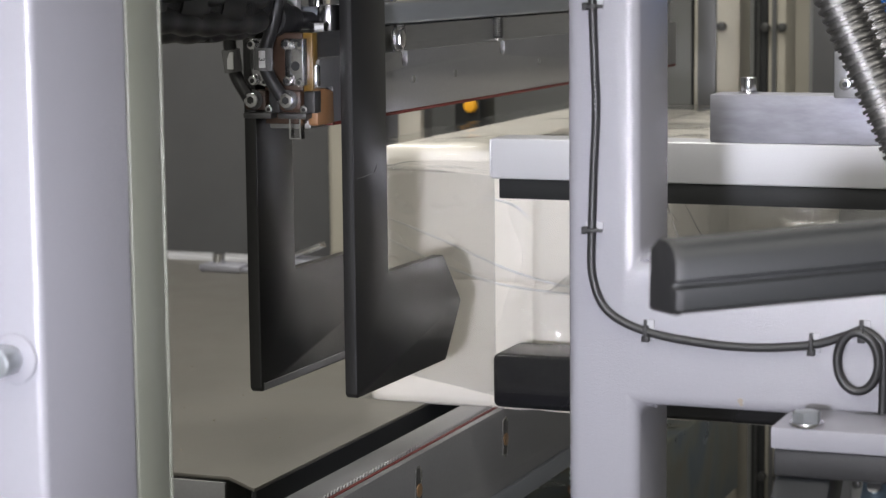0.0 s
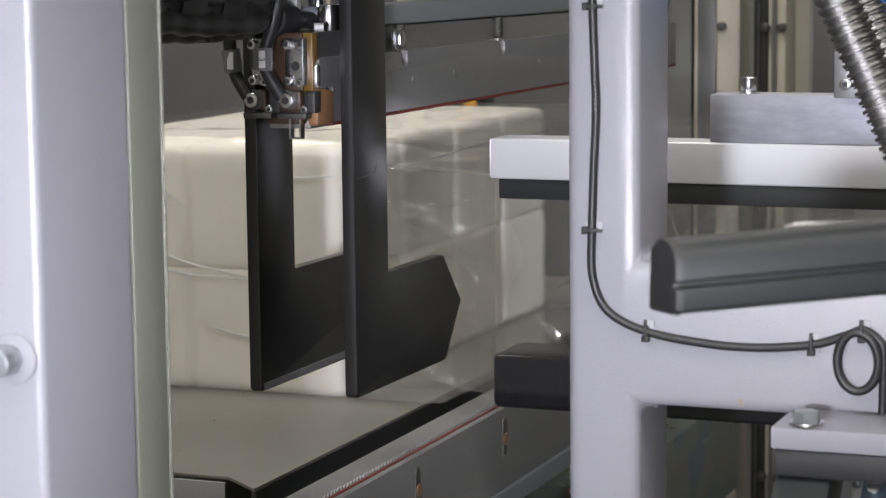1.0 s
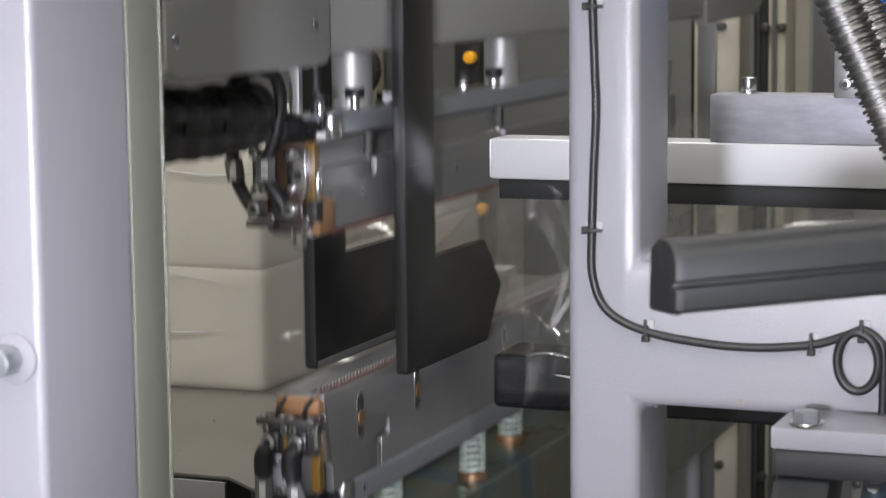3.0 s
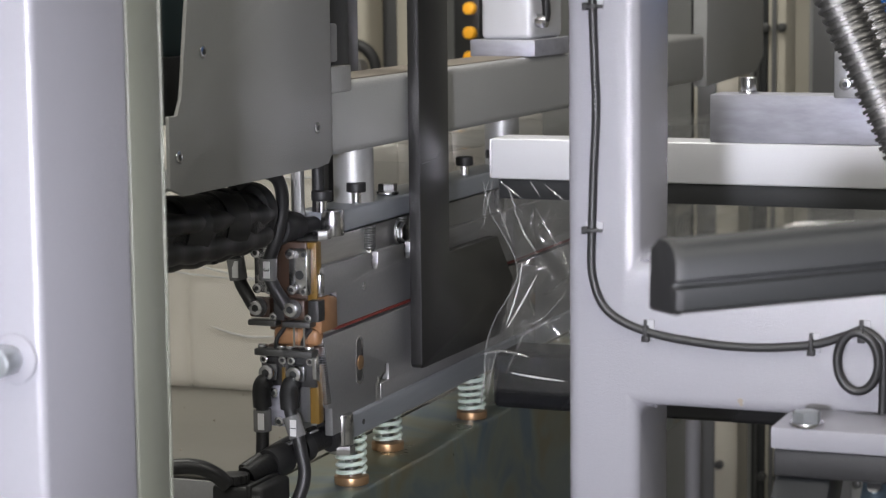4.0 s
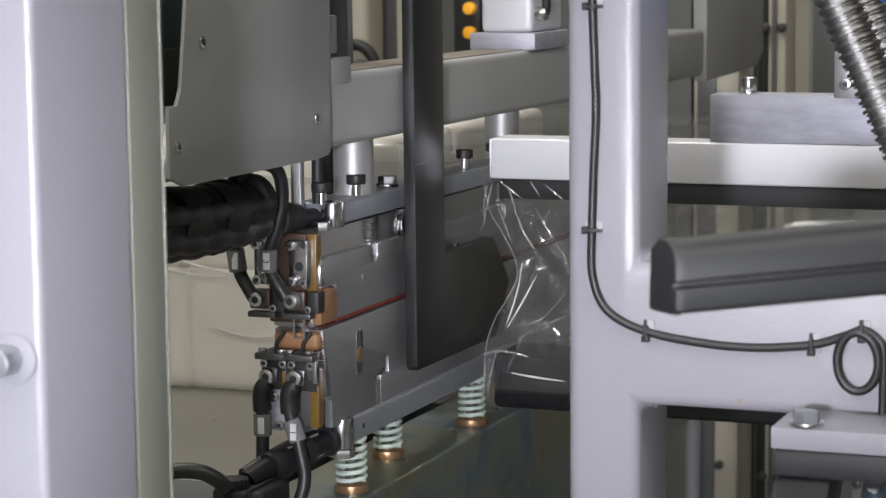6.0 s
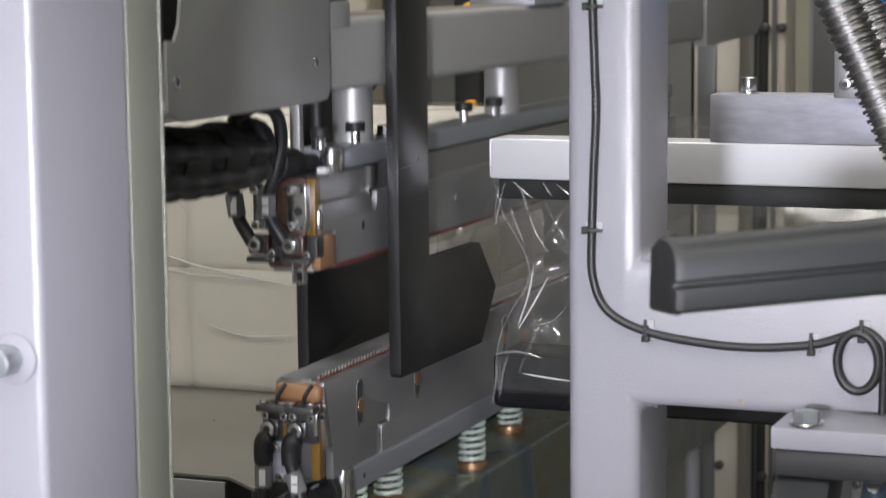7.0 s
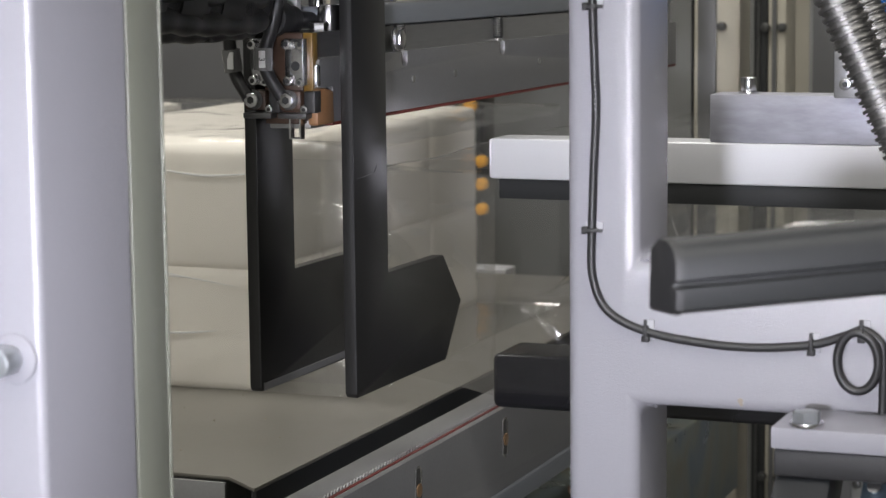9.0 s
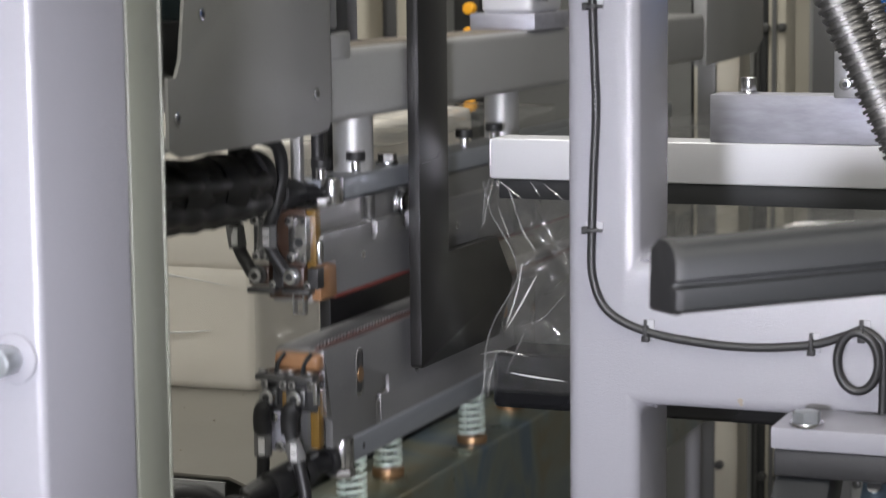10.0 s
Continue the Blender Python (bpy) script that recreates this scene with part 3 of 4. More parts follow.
# ---- behind the machine ----
def rear():
    t = thing("machine_enclosure", -1.6, 2.92, 0.0, "dark grey smooth machine side panel", "machine panel")
    part("panel", box(-2.9, -1.18, 2.90, 2.93, 0.0, 2.3, 0.002), M_REAR, t)
    part("panel_trim", box(-1.215, -1.18, 2.885, 2.8998, 0.0, 2.3, 0.002), M_CREAM, t)
    spec = [(-1.135, -1.095, 2.90, "black", M_DARK), (-0.99, -0.93, 3.1, "grey", M_POLE), (-0.90, -0.86, 3.3, "black", M_DARK),
            (-0.80, -0.735, 2.95, "beige", M_CREAM), (-0.705, -0.685, 2.9, "black", M_DARK), (-0.685, -0.660, 2.9, "cream", M_CREAM), (-0.63, -0.50, 2.9, "grey", M_POLE)]
    for x0, x1, y, col, m in spec:
        k = thing("machine_upright", (x0 + x1) / 2, y + 0.03, 0.0, col + " painted upright behind the sealing station", "upright")
        part("post", box(x0, x1, y, y + 0.06, 0.0, 2.3, 0.004), m, k)
        xm = (x0 + x1) / 2
        if x0 > -1.1:
            part("cover_strip", box(x0 + 0.006, xm, y - 0.004, y - 0.0002, 0.2, 2.2, 0.001), M_REAR if col != "black" else M_CONN, k)
            for z in (0.70, 1.205, 1.31):
                part("bolt", cyl((xm + 0.008, y - 0.012, z), (xm + 0.008, y, z), 0.006, 16, bev=0.001), M_CONN, k)
        if col == "black" and x0 < -1.1:
            for i, z in enumerate((1.3364, 1.3025, 1.268, 1.2, 1.1225, 1.09, 1.055)):
                part("knob", cyl((-1.107 + 0.016 * (z < 1.15), 2.9, z), (-1.107 + 0.016 * (z < 1.15), 2.885, z), 0.0085, 20, bev=0.002), M_YGLOW, k, "orange round cap with a faint glow added")
        if col == "cream":
            b = bmesh.new()
            for i in range(60):
                box(x0 - 0.006, x0, y + 0.01, y + 0.03, 1.0 + i * 0.012, 1.006 + i * 0.012, bm=b)
            part("tooth_rack", b, M_CREAM, k)
    k = thing("rear_cabinet", -0.4, 4.2, 0.0, "pale grey machine cabinet far behind", "cabinet")
    part("body", box(-2.2, 0.6, 4.2, 4.6, 0.0, 2.2, 0.01), M_POLE, k)
    part("door", box(-1.0, -0.2, 4.18, 4.1998, 0.3, 2.0, 0.004), M_CREAM, k)
    k = thing("guide_cylinder", -0.79, 2.87, 0.0, "pale grey guide cylinder low behind the frame", "cylinder")
    part("rod", cyl((-.777, 2.87, 0.0), (-.777, 2.87, .83), .0105, 24), M_PAINT, k)
    part("collar", cyl((-.777, 2.87, .80), (-.777, 2.87, .815), .016, 24), M_STEEL, k)
    k = thing("air_duct", -1.26, 2.86, 0.0, "cream painted duct with a black hose ring", "duct")
    part("duct", box(-1.298, -1.232, 2.82, 2.885, 0.0, 2.2, .012, 4), M_CREAM, k)
    ring = [(-1.245 + .034 * math.cos(a), 2.80, 1.255 + .034 * math.sin(a)) for a in [2 * math.pi * i / 32 for i in range(33)]]
    part("hose_ring", tube(ring, .008, 12), M_RUB, k, "black hose ring")
    part("hub", cyl((-1.245, 2.82, 1.255), (-1.245, 2.795, 1.255), .014, 20), M_PLATE, k)


rear()

# ---- upper sealing jaw: beam, cover, jaw bar, terminals, cables ----
def terminal_upper(t, x, first):
    y = 1.42
    lug = part("terminal_lug", box(x - .0085, x + .0085, y - .004, y - .001, 1.171, 1.2045, .0008), M_CHROME, t, "bright bent terminal lug")
    part("lug_flange", box(x + .0086, x + .0099, y - .0125, y - .001, 1.1715, 1.2045, .0004), M_CHROME, lug)
    # A flat black disc paints the dark of the hole.
    part("lug_hole", cyl((x, y - .0042, 1.185), (x, y - .0039, 1.185), .0034, 16), M_DARK, lug)
    for dx in (-.0055, .0055):
        socket_screw((x + dx, y - .004, 1.2005), (0, -1, 0), .0038, .0045, t)
    socket_screw((x - .005, y - .004, 1.1745), (0, -1, 0), .0036, .004, t)
    socket_screw((x + .004, y - .004, 1.1735), (0, -1, 0), .003, .003, t)
    part("cable_clamp", box(x - .011, x + .006, y - .009, y - .0005, 1.1535, 1.168, .002), M_BROWN, t)
    part("washer", cyl((x - .003, y - .0088, 1.1612), (x - .003, y - .0102, 1.1612), .0070, 24), M_CONN, t)
    socket_screw((x - .003, y - .0102, 1.1612), (0, -1, 0), .0054, .005, t)
    socket_screw((x + .008, y - .006, 1.1545), (0, -1, 0), .003, .003, t)
    part("contact_bar", box(x - .0115, x + .011, y - .011, y + .001, 1.1478, 1.1520, .001), M_CONN, t, "grey contact bar")
    part("connector", box(x + .008, x + .0165, y - .008, y + .003, 1.152, 1.1675, .0008), M_CAST, t)
    if not first:
        b = box(x - .0035, x - .0022, y - .009, y - .003, 1.1345, 1.1478)
        box(x + .0045, x + .0058, y - .009, y - .003, 1.1345, 1.1478, bm=b)
        box(x - .0035, x + .0058, y - .009, y - .003, 1.1335, 1.1345, bm=b)
        part("contact_pin", b, M_CHROME, t, "bright U-shaped contact pin")


def digit(txt, size, m, parent):
    cu = bpy.data.curves.new("digit", "FONT")
    cu.body, cu.size, cu.align_x, cu.align_y, cu.extrude = txt, size, "CENTER", "CENTER", 0.0001
    src = bpy.data.objects.new("digit", cu)
    scene.collection.objects.link(src)
    bpy.context.view_layer.update()
    me = bpy.data.meshes.new_from_object(src.evaluated_get(bpy.context.evaluated_depsgraph_get()))
    bpy.data.objects.remove(src)
    me.transform(Matrix.Translation(-BASE[parent.name]) @ m)
    me.materials.clear()
    me.materials.append(M_DARK)
    ob = new("marker_digit", me)
    ob.parent = parent
    return ob


def marked_cable(t, pts, tag_at, tag_dir, txt=""):
    path = smooth_path(pts, 6)
    part("cable", tube(path, .0048, 12), M_CABLE, t)
    a, d = Vector(tag_at), Vector(tag_dir).normalized()
    s = part("marker_sleeve", cyl(a - d * .008, a + d * .008, .0066, 16), M_SLEEVE, t, "clear cable marker sleeve")
    part("marker_tag", box(a.x - .0005, a.x + .0042, a.y - .0068, a.y - .0058, a.z - .006, a.z + .006), M_TAG, s)
    if txt:
        digit(txt, .0062, pose(a.x + .0018, a.y - .0070, a.z, 90, 0, 0) @ pose(0, 0, 0, 0, 0, -90), s)
    return s


def upper_jaw():
    t = thing("upper_sealing_jaw", -0.682, 1.42, 1.1415, "upper sealing jaw on a dark grey beam with cables and terminals", "sealing jaw")
    # jaw bar and insulation
    part("jaw_body", box(-.701, -.6665, 1.428, 2.36, 1.146, 1.2085, .001), M_STEEL, t)
    part("insulation_board", box(-.7005, -.6700, 1.4185, 1.4278, 1.1435, 1.2085, .0015), M_BROWN, t, "brown insulation board")
    part("amber_sheet", box(-.6698, -.6625, 1.419, 1.4285, 1.158, 1.2085, .0008), M_AMB, t, "amber insulation sheet")
    part("corner_wrap", prism([(1.4185, 1.1425), (1.4185, 1.168), (1.432, 1.169), (1.447, 1.166), (1.4475, 1.1425)], "x", -.6667, -.6588, .002), M_COP, t, "copper-brown tape wrapped over the jaw corner")
    # side cheek with stepped top and slots
    cheek = [(1.4215, 1.1690), (1.4225, 1.1830), (1.4260, 1.1890), (1.4320, 1.1905), (1.513, 1.1895), (1.513, 1.1800), (1.5160, 1.1765), (1.5215, 1.1765), (1.5245, 1.1800), (1.5245, 1.1890),
             (1.577, 1.1890), (1.577, 1.1805), (1.580, 1.177), (1.5855, 1.177), (1.5885, 1.1805), (1.5885, 1.189),
             (1.797, 1.189), (1.797, 1.1805), (1.800, 1.177), (1.806, 1.177), (1.809, 1.1805), (1.809, 1.189), (2.36, 1.189), (2.36, 1.1435), (1.448, 1.1435), (1.448, 1.1690)]
    part("cheek_plate", prism(cheek, "x", -.6663, -.6600, .0006), M_PLATE, t)
    for y in (1.519, 1.583, 1.803):
        sc = part("slot_screw", cyl((-.6655, y, 1.1885), (-.6622, y, 1.1885), .005, 20, bev=.0006), M_CHROME, t)
        part("stud", helix((-.6640, y - .001, 1.192), (-.6640, y - .001, 1.209), .0042, .0010, 9, 6, 12), M_CONN, sc)
        part("stud_core", cyl((-.6640, y - .001, 1.192), (-.6640, y - .001, 1.209), .0039, 14), M_DARK, sc)
    for y in (1.497, 1.60, 1.69, 1.90):
        part("cheek_hole", cyl((-.6602, y, 1.1665), (-.6596, y, 1.1665), .0032, 16), M_CHROME, t)
    part("red_strip", box(-.667, -.6603, 1.448, 2.36, 1.1409, 1.1433, .0005), M_RED, t, "red silicone sealing strip")
    part("seal_band", box(-.6995, -.6672, 1.424, 2.36, 1.1400, 1.1458, .0008), M_STEEL, t)
    # tie bar on top
    part("tie_bar", box(-.699, -.664, 1.461, 2.36, 1.2098, 1.2262, .0025, 3), M_TIEBAR, t)
    part("bar_end", cyl((-.6685, 1.4615, 1.2085), (-.6685, 1.4615, 1.2275), .0085, 28, bev=.001), M_CHROME, t)
    for y in (1.531, 1.86, 2.20):
        part("guide_column", cyl((-.682, y, 1.2262), (-.682, y, 1.272), .0155, 36), M_SATIN, t)
    part("guide_rod", box(-.694, -.686, 1.445, 1.452, 1.209, 1.27, .0006), M_SATIN, t)
    part("guide_rod", cyl((-.68, 1.462, 1.226), (-.68, 1.462, 1.27), .0045, 20), M_RUB, t)
    for y in (1.457, 1.5195, 1.7476, 1.8207):
        k = part("knob", cyl((-.675, y, 1.2345), (-.675, y, 1.2420), .0075, 24, bev=.001), M_RUB, t, "black knurled knob")
        part("knob_stem", cyl((-.675, y, 1.2262), (-.675, y, 1.2345), .004, 16), M_CHROME, k)
    hex_bolt((-.674, 1.578, 1.2275), (0, 0, 1), .013, .008, t)
    hex_bolt((-.6615, 1.569, 1.1985), (1, 0, 0), .013, .006, t)
    hex_bolt((-.6675, 1.4405, 1.2085), (0, 0, 1), .0115, .0065, t, False)
    part("cheek_nose", box(-.6668, -.6594, 1.4210, 1.4275, 1.1695, 1.1865, .0025, 3), M_CHROME, t, "bright rounded cheek corner")
    # beam and its covers
    part("beam", box(-.710, -.6545, 1.428, 2.46, 1.2690, 1.3218, .006, 3), M_CARR, t, "dark grey hammer-painted square beam")
    cv = part("cover_plate", prism([(1.205, 1.2640), (1.405, 1.2640), (1.4215, 1.2655), (1.4275, 1.2720), (1.4275, 1.44), (1.225, 1.44), (1.205, 1.325), (1.199, 1.3145), (1.188, 1.3145), (1.188, 1.27)], "x", -.6548, -.6520, .0007), M_CARR, t, "dark grey hammer-painted cover plate")
    for y, z in ((1.401, 1.2924), (1.2332, 1.3523), (1.1985, 1.2888), (1.40, 1.40)):
        socket_screw((-.6520, y, z), (1, 0, 0), .0042, .0014, cv, "cover_screw")
    part("hinge", box(-.662, -.6535, 1.4283, 1.466, 1.3145, 1.3335, .0012), M_CARR, t)
    part("hinge_pin", box(-.660, -.654, 1.4283, 1.4445, 1.3365, 1.3640, .002), M_PLATE, t)
    part("hinge_leaf", box(-.668, -.660, 1.4283, 1.476, 1.3336, 1.45, .001), M_DARK, t)
    part("inner_bracket", box(-.706, -.696, 1.22, 1.37, 1.3030, 1.3470, .002), M_DARK, t)
    part("inner_sheet", box(-.706, -.698, 1.22, 1.38, 1.3472, 1.46, .001), M_TEAL, t)
    part("back_plate", box(-.715, -.6555, 1.14, 1.42, 1.268, 1.2705, .0006), M_CARR, t)
    part("mount_block", box(-.712, -.650, 1.86, 1.965, 1.3219, 1.337, .001), M_MILL, t, "milled aluminium mounting block")
    part("cylinder_body", box(-.705, -.656, 1.87, 1.955, 1.3371, 1.47, .005, 3), M_ALU, t, "white anodised air cylinder")
    fit = part("air_fitting", cyl((-.656, 1.880, 1.3535), (-.645, 1.880, 1.3535), .0062, 20, bev=.001), M_CHROME, t, "bright push-in air fitting")
    part("air_hose", tube(smooth_path([(-.647, 1.880, 1.354), (-.6455, 1.879, 1.362), (-.646, 1.876, 1.39), (-.646, 1.874, 1.47)], 6), .0040, 12), M_CABLE, fit)
    part("beam_dust", box(-.704, -.661, 1.47, 1.858, 1.3219, 1.3226), M_SEAM, t, "brown dust on the beam")
    part("far_cover", prism([(2.461, 1.262), (2.70, 1.268), (2.735, 1.285), (2.735, 1.45), (2.461, 1.45)], "x", -.668, -.652, .001), M_CARR, t)
    # cable loom
    rng = random.Random(8)
    lp = smooth_path([(-.700, 1.10, 1.2420), (-.700, 1.20, 1.2360), (-.699, 1.30, 1.2330), (-.698, 1.385, 1.2290)], 14)
    rad = [.0195 + .0012 * math.sin(i * .9) + rng.uniform(-.0006, .0006) for i in range(len(lp))]
    lm = part("cable_loom", tube(lp, .02, 28, ridges=rad), M_LOOM, t, "thick black sleeved cable loom")
    for y in (1.225, 1.285, 1.335, 1.378):
        part("loom_band", cyl((-.6995, y, 1.2338), (-.6995, y + .014, 1.2328), .0212, 32, bev=.001), M_RUB, lm)
    for k, (dx, dz, r) in enumerate(((.0135, -.0120, .0085), (.0165, .0060, .0075), (.004, -.0185, .0070))):
        rp = smooth_path([(-.700 + dx, 1.10, 1.2420 + dz), (-.700 + dx + .003 * math.sin(k * 2), 1.20, 1.2355 + dz + .002), (-.699 + dx, 1.29, 1.2330 + dz - .002), (-.6975 + dx * .8, 1.385, 1.2275 + dz * .8)], 14)
        part("bundled_cable", tube(rp, r, 16, ridges=[r + .0008 * math.sin(i * 1.3 + k) for i in range(len(rp))]), M_CABLE, lm)
    for y, dz in ((1.262, .002), (1.318, -.001)):
        part("tape_wrap", tube(smooth_path([(-.6985, y, 1.2335 + dz), (-.6965, y + .012, 1.2325 + dz), (-.6955, y + .024, 1.2315 + dz)], 5), .0218, 28), M_CABLE, lm, "glossy black tape wrap")
    part("tie_tail", box(-.705, -.690, 1.315, 1.322, 1.205, 1.2125, .001), M_RUB, lm)
    part("connector", cyl((-.697, 1.380, 1.2215), (-.690, 1.445, 1.2165), .0105, 24, bev=.001), M_RUB, t, "black round plug")
    part("connector_ring", cyl((-.693, 1.415, 1.2185), (-.691, 1.430, 1.2175), .013, 24, bev=.001), M_RUB, t)
    part("shiny_sleeve", cyl((-.690, 1.440, 1.2170), (-.679, 1.475, 1.2155), .0062, 20), M_CABLE, t)
    part("elbow_plug", cyl((-.680, 1.472, 1.2150), (-.676, 1.486, 1.2150), .0105, 24, bev=.001), M_RUB, t)
    marked_cable(t, [(-.700, 1.392, 1.222), (-.7125, 1.398, 1.215), (-.7205, 1.405, 1.204), (-.7215, 1.410, 1.190), (-.7195, 1.412, 1.178), (-.713, 1.411, 1.168), (-.708, 1.409, 1.1620)], (-.7212, 1.4095, 1.189), (0.1, .1, -1))
    marked_cable(t, [(-.698, 1.362, 1.252), (-.690, 1.380, 1.262), (-.682, 1.398, 1.256), (-.6815, 1.405, 1.236), (-.687, 1.405, 1.212), (-.694, 1.405, 1.192), (-.691, 1.407, 1.178), (-.684, 1.409, 1.166), (-.682, 1.4095, 1.162)], (-.6935, 1.404, 1.1905), (-.05, 0, -1), "3")
    terminal_upper(t, -.7020, True)
    terminal_upper(t, -.6745, False)
    return t


def lower_jaw():
    t = thing("lower_sealing_jaw", -0.682, 1.42, 0.95, "lower sealing jaw on green springs above a zinc-plated carrier", "sealing jaw")
    part("jaw_body", box(-.701, -.6665, 1.428, 2.36, 1.0660, 1.1375, .001), M_STEEL, t)
    part("seal_band", box(-.6995, -.6735, 1.43, 2.36, 1.1377, 1.1390, .0004), M_PLATE, t, "ground steel sealing band")
    b = bmesh.new()
    for i in range(150):
        yy = 1.44 + i * .006
        prism([(yy, 1.1377), (yy + .0035, 1.1377), (yy + .0018, 1.1406)], "x", -.6731, -.6716, bm=b)
    tagged(part("cutting_blade", b, M_PLATE, t, "bright blade of fine cutting teeth"), kind="stuff")
    # spring-loaded cheek: it gives way under the upper jaw
    outl = [(1.4225, 1.1385), (2.36, 1.1385), (2.36, 1.0640), (1.527, 1.0640), (1.527, 1.0870), (1.543, 1.0870), (1.543, 1.1000), (1.5365, 1.1000), (1.5365, 1.0935), (1.517, 1.0885), (1.517, 1.0640), (1.437, 1.0640), (1.437, 1.0845), (1.4290, 1.0860), (1.4265, 1.0980)]
    cheek = part("cheek_plate", prism(outl, "x", -.6663, -.6600, .0006), M_PLATE, t, "grey coated cheek plate")
    part("red_strip", box(-.6698, -.6668, 1.43, 2.36, 1.1377, 1.1388, .0003), M_RED, cheek, "red silicone sealing strip")
    b = bmesh.new()
    for i in range(26):
        box(-.6663, -.6596, 1.4268 - .00016 * i, 1.4343 - .00040 * i + .0002 * (i % 2), 1.0890 + i * .0018, 1.0904 + i * .0018, bm=b)
    part("serrated_edge", b, M_CHROME, cheek, "bright serrated edge")
    for y in (1.487, 1.60, 1.803):
        def oval(r, h):
            return [(y + r * math.cos(a), 1.1115 + (h if math.sin(a) >= 0 else -h) + r * math.sin(a)) for a in [2 * math.pi * i / 24 for i in range(24)]]
        part("long_slot", prism(oval(.0066, .0120), "x", -.6604, -.6597, .0002), M_CHROME, cheek, "bright milled slot")
        # No real depth here: the slot's inner shade is a shifted dark oval.
        part("slot_shade", prism([(a - .0014, c + .0008) for a, c in oval(.0048, .0112)], "x", -.6599, -.65945), M_CONN, cheek, "shade in the slot, painted as a dark oval")
        part("slot_screw", cyl((-.6597, y, 1.110), (-.6586, y, 1.110), .0056, 20, bev=.0004), M_BRZ, cheek, "brown round slot screw")
    part("notch_screw", cyl((-.6640, 1.5355, 1.0935), (-.6610, 1.5355, 1.0935), .0052, 20, bev=.0006), M_CHROME, t)
    part("stud", helix((-.6640, 1.522, 1.064), (-.6640, 1.522, 1.0835), .0042, .0009, 11, 6, 12), M_STEEL, t)
    part("stud_core", cyl((-.6640, 1.522, 1.064), (-.6640, 1.522, 1.0835), .0038, 14), M_CONN, t)
    part("tie_bar", box(-.699, -.6575, 1.462, 2.36, 1.0462, 1.0656, .0025, 3), M_TIEBAR, t)
    part("bar_end", cyl((-.6635, 1.4605, 1.0440), (-.6635, 1.4605, 1.0672), .0088, 28, bev=.001), M_CHROME, t)
    part("bar_nut", cyl((-.6635, 1.4605, 1.0370), (-.6635, 1.4605, 1.0438), .0098, 6, bev=.0006), M_CHROME, t)
    part("set_screw", cyl((-.6576, 1.487, 1.0560), (-.6572, 1.487, 1.0560), .0022, 12), M_DARK, t)
    # carrier channel with a rounded bright top edge
    car = part("carrier", box(-.730, -.6520, 1.435, 2.62, .880, 1.0034, .003, 3), M_ZINC, t, "zinc-plated steel carrier channel")
    for x, y in ((-.6700, 1.4915), (-.6905, 1.6095), (-.6700, 1.747), (-.6905, 1.90), (-.6700, 2.05)):
        part("spring", helix((x, y, 1.0100), (x, y, 1.046), .0105, .0017, 6.2, 10, 24), M_SPR, car, "pale green coil spring")
        part("spring_seat", cyl((x, y, 1.0035), (x, y, 1.0098), .0132, 32, bev=.0008), M_BRZ, car, "bronze spring seat")
        part("spring_pin", cyl((x, y, 1.0098), (x, y, 1.0455), .005, 20), M_CHROME, car)
    # insulation block and terminals
    y = 1.42
    part("insulation_board", box(-.703, -.6610, 1.4185, 1.4278, 1.116, 1.1240, .002), M_BROWN, t, "brown insulation board")
    part("insulation_block", box(-.6970, -.6605, 1.4160, 1.4278, 1.1242, 1.1372, .0042, 4), M_COP, t, "tan rounded insulation block")
    for x in (-.6905, -.6695):
        part("jumper_wire", tube(smooth_path([(x - .003, 1.4135, 1.1225), (x - .001, 1.4128, 1.1300), (x + .003, 1.4170, 1.1372)], 5), .0016, 10), M_CABLE, t)
    part("amber_sheet", box(-.6695, -.6625, 1.4190, 1.4278, 1.0670, 1.1100, .0008), M_AMB, t, "amber insulation sheet")
    part("amber_strip", box(-.6905, -.6875, 1.4165, 1.4184, 1.0930, 1.1080, .0004), M_AMB, t)
    for x in (-.6965, -.6745):
        part("terminal_plate", box(x - .0105, x + .0115, y - .003, y - .0005, 1.094, 1.1185, .0008), M_CAST, t)
        part("contact_bar", box(x - .0115, x + .0125, y - .0125, y - .0005, 1.1172, 1.1222, .001), M_CONN, t, "grey contact bar")
        for dx in (-.007, .0080):
            socket_screw((x + dx, y - .003, 1.1135), (0, -1, 0), .0032, .0035, t)
            part("bar_screw", cyl((x + dx, y - .007, 1.1222), (x + dx, y - .007, 1.1250), .0036, 16, bev=.0006), M_CHROME, t)
        part("ring_terminal", box(x - .0085, x + .0035, y - .0060, y - .0032, 1.098, 1.1105, .002), M_CONN, t, "flat ring terminal")
        socket_screw((x - .003, y - .006, 1.1045), (0, -1, 0), .0058, .006, t)
        boot = smooth_path([(x - .0015, y - .0090, 1.0995), (x - .0060, y - .0095, 1.0965), (x - .0080, y - .0085, 1.0890), (x - .0078, y - .0080, 1.0790)], 6)
        part("cable_boot", tube(boot, .006, 18, ridges=[.0058 + .0010 * min(1.0, i / 8) for i in range(len(boot))]), M_RUB, t, "black rubber boot")
    part("side_lug", prism([(1.4120, 1.1010), (1.4120, 1.1170), (1.4182, 1.1200), (1.4182, 1.0985)], "x", -.6640, -.6608, .0005), M_CHROME, t, "bright bent lug")
    part("back_lug", box(-.702, -.680, 1.4175, 1.4190, 1.0640, 1.0960, .0006), M_MILL, t, "bent steel lug")
    for x, z in ((-.6965, 1.0890), (-.6925, 1.0680), (-.6825, 1.0790), (-.6785, 1.0660)):
        socket_screw((x, 1.4175, z), (0, -1, 0), .0036, .0035, t)
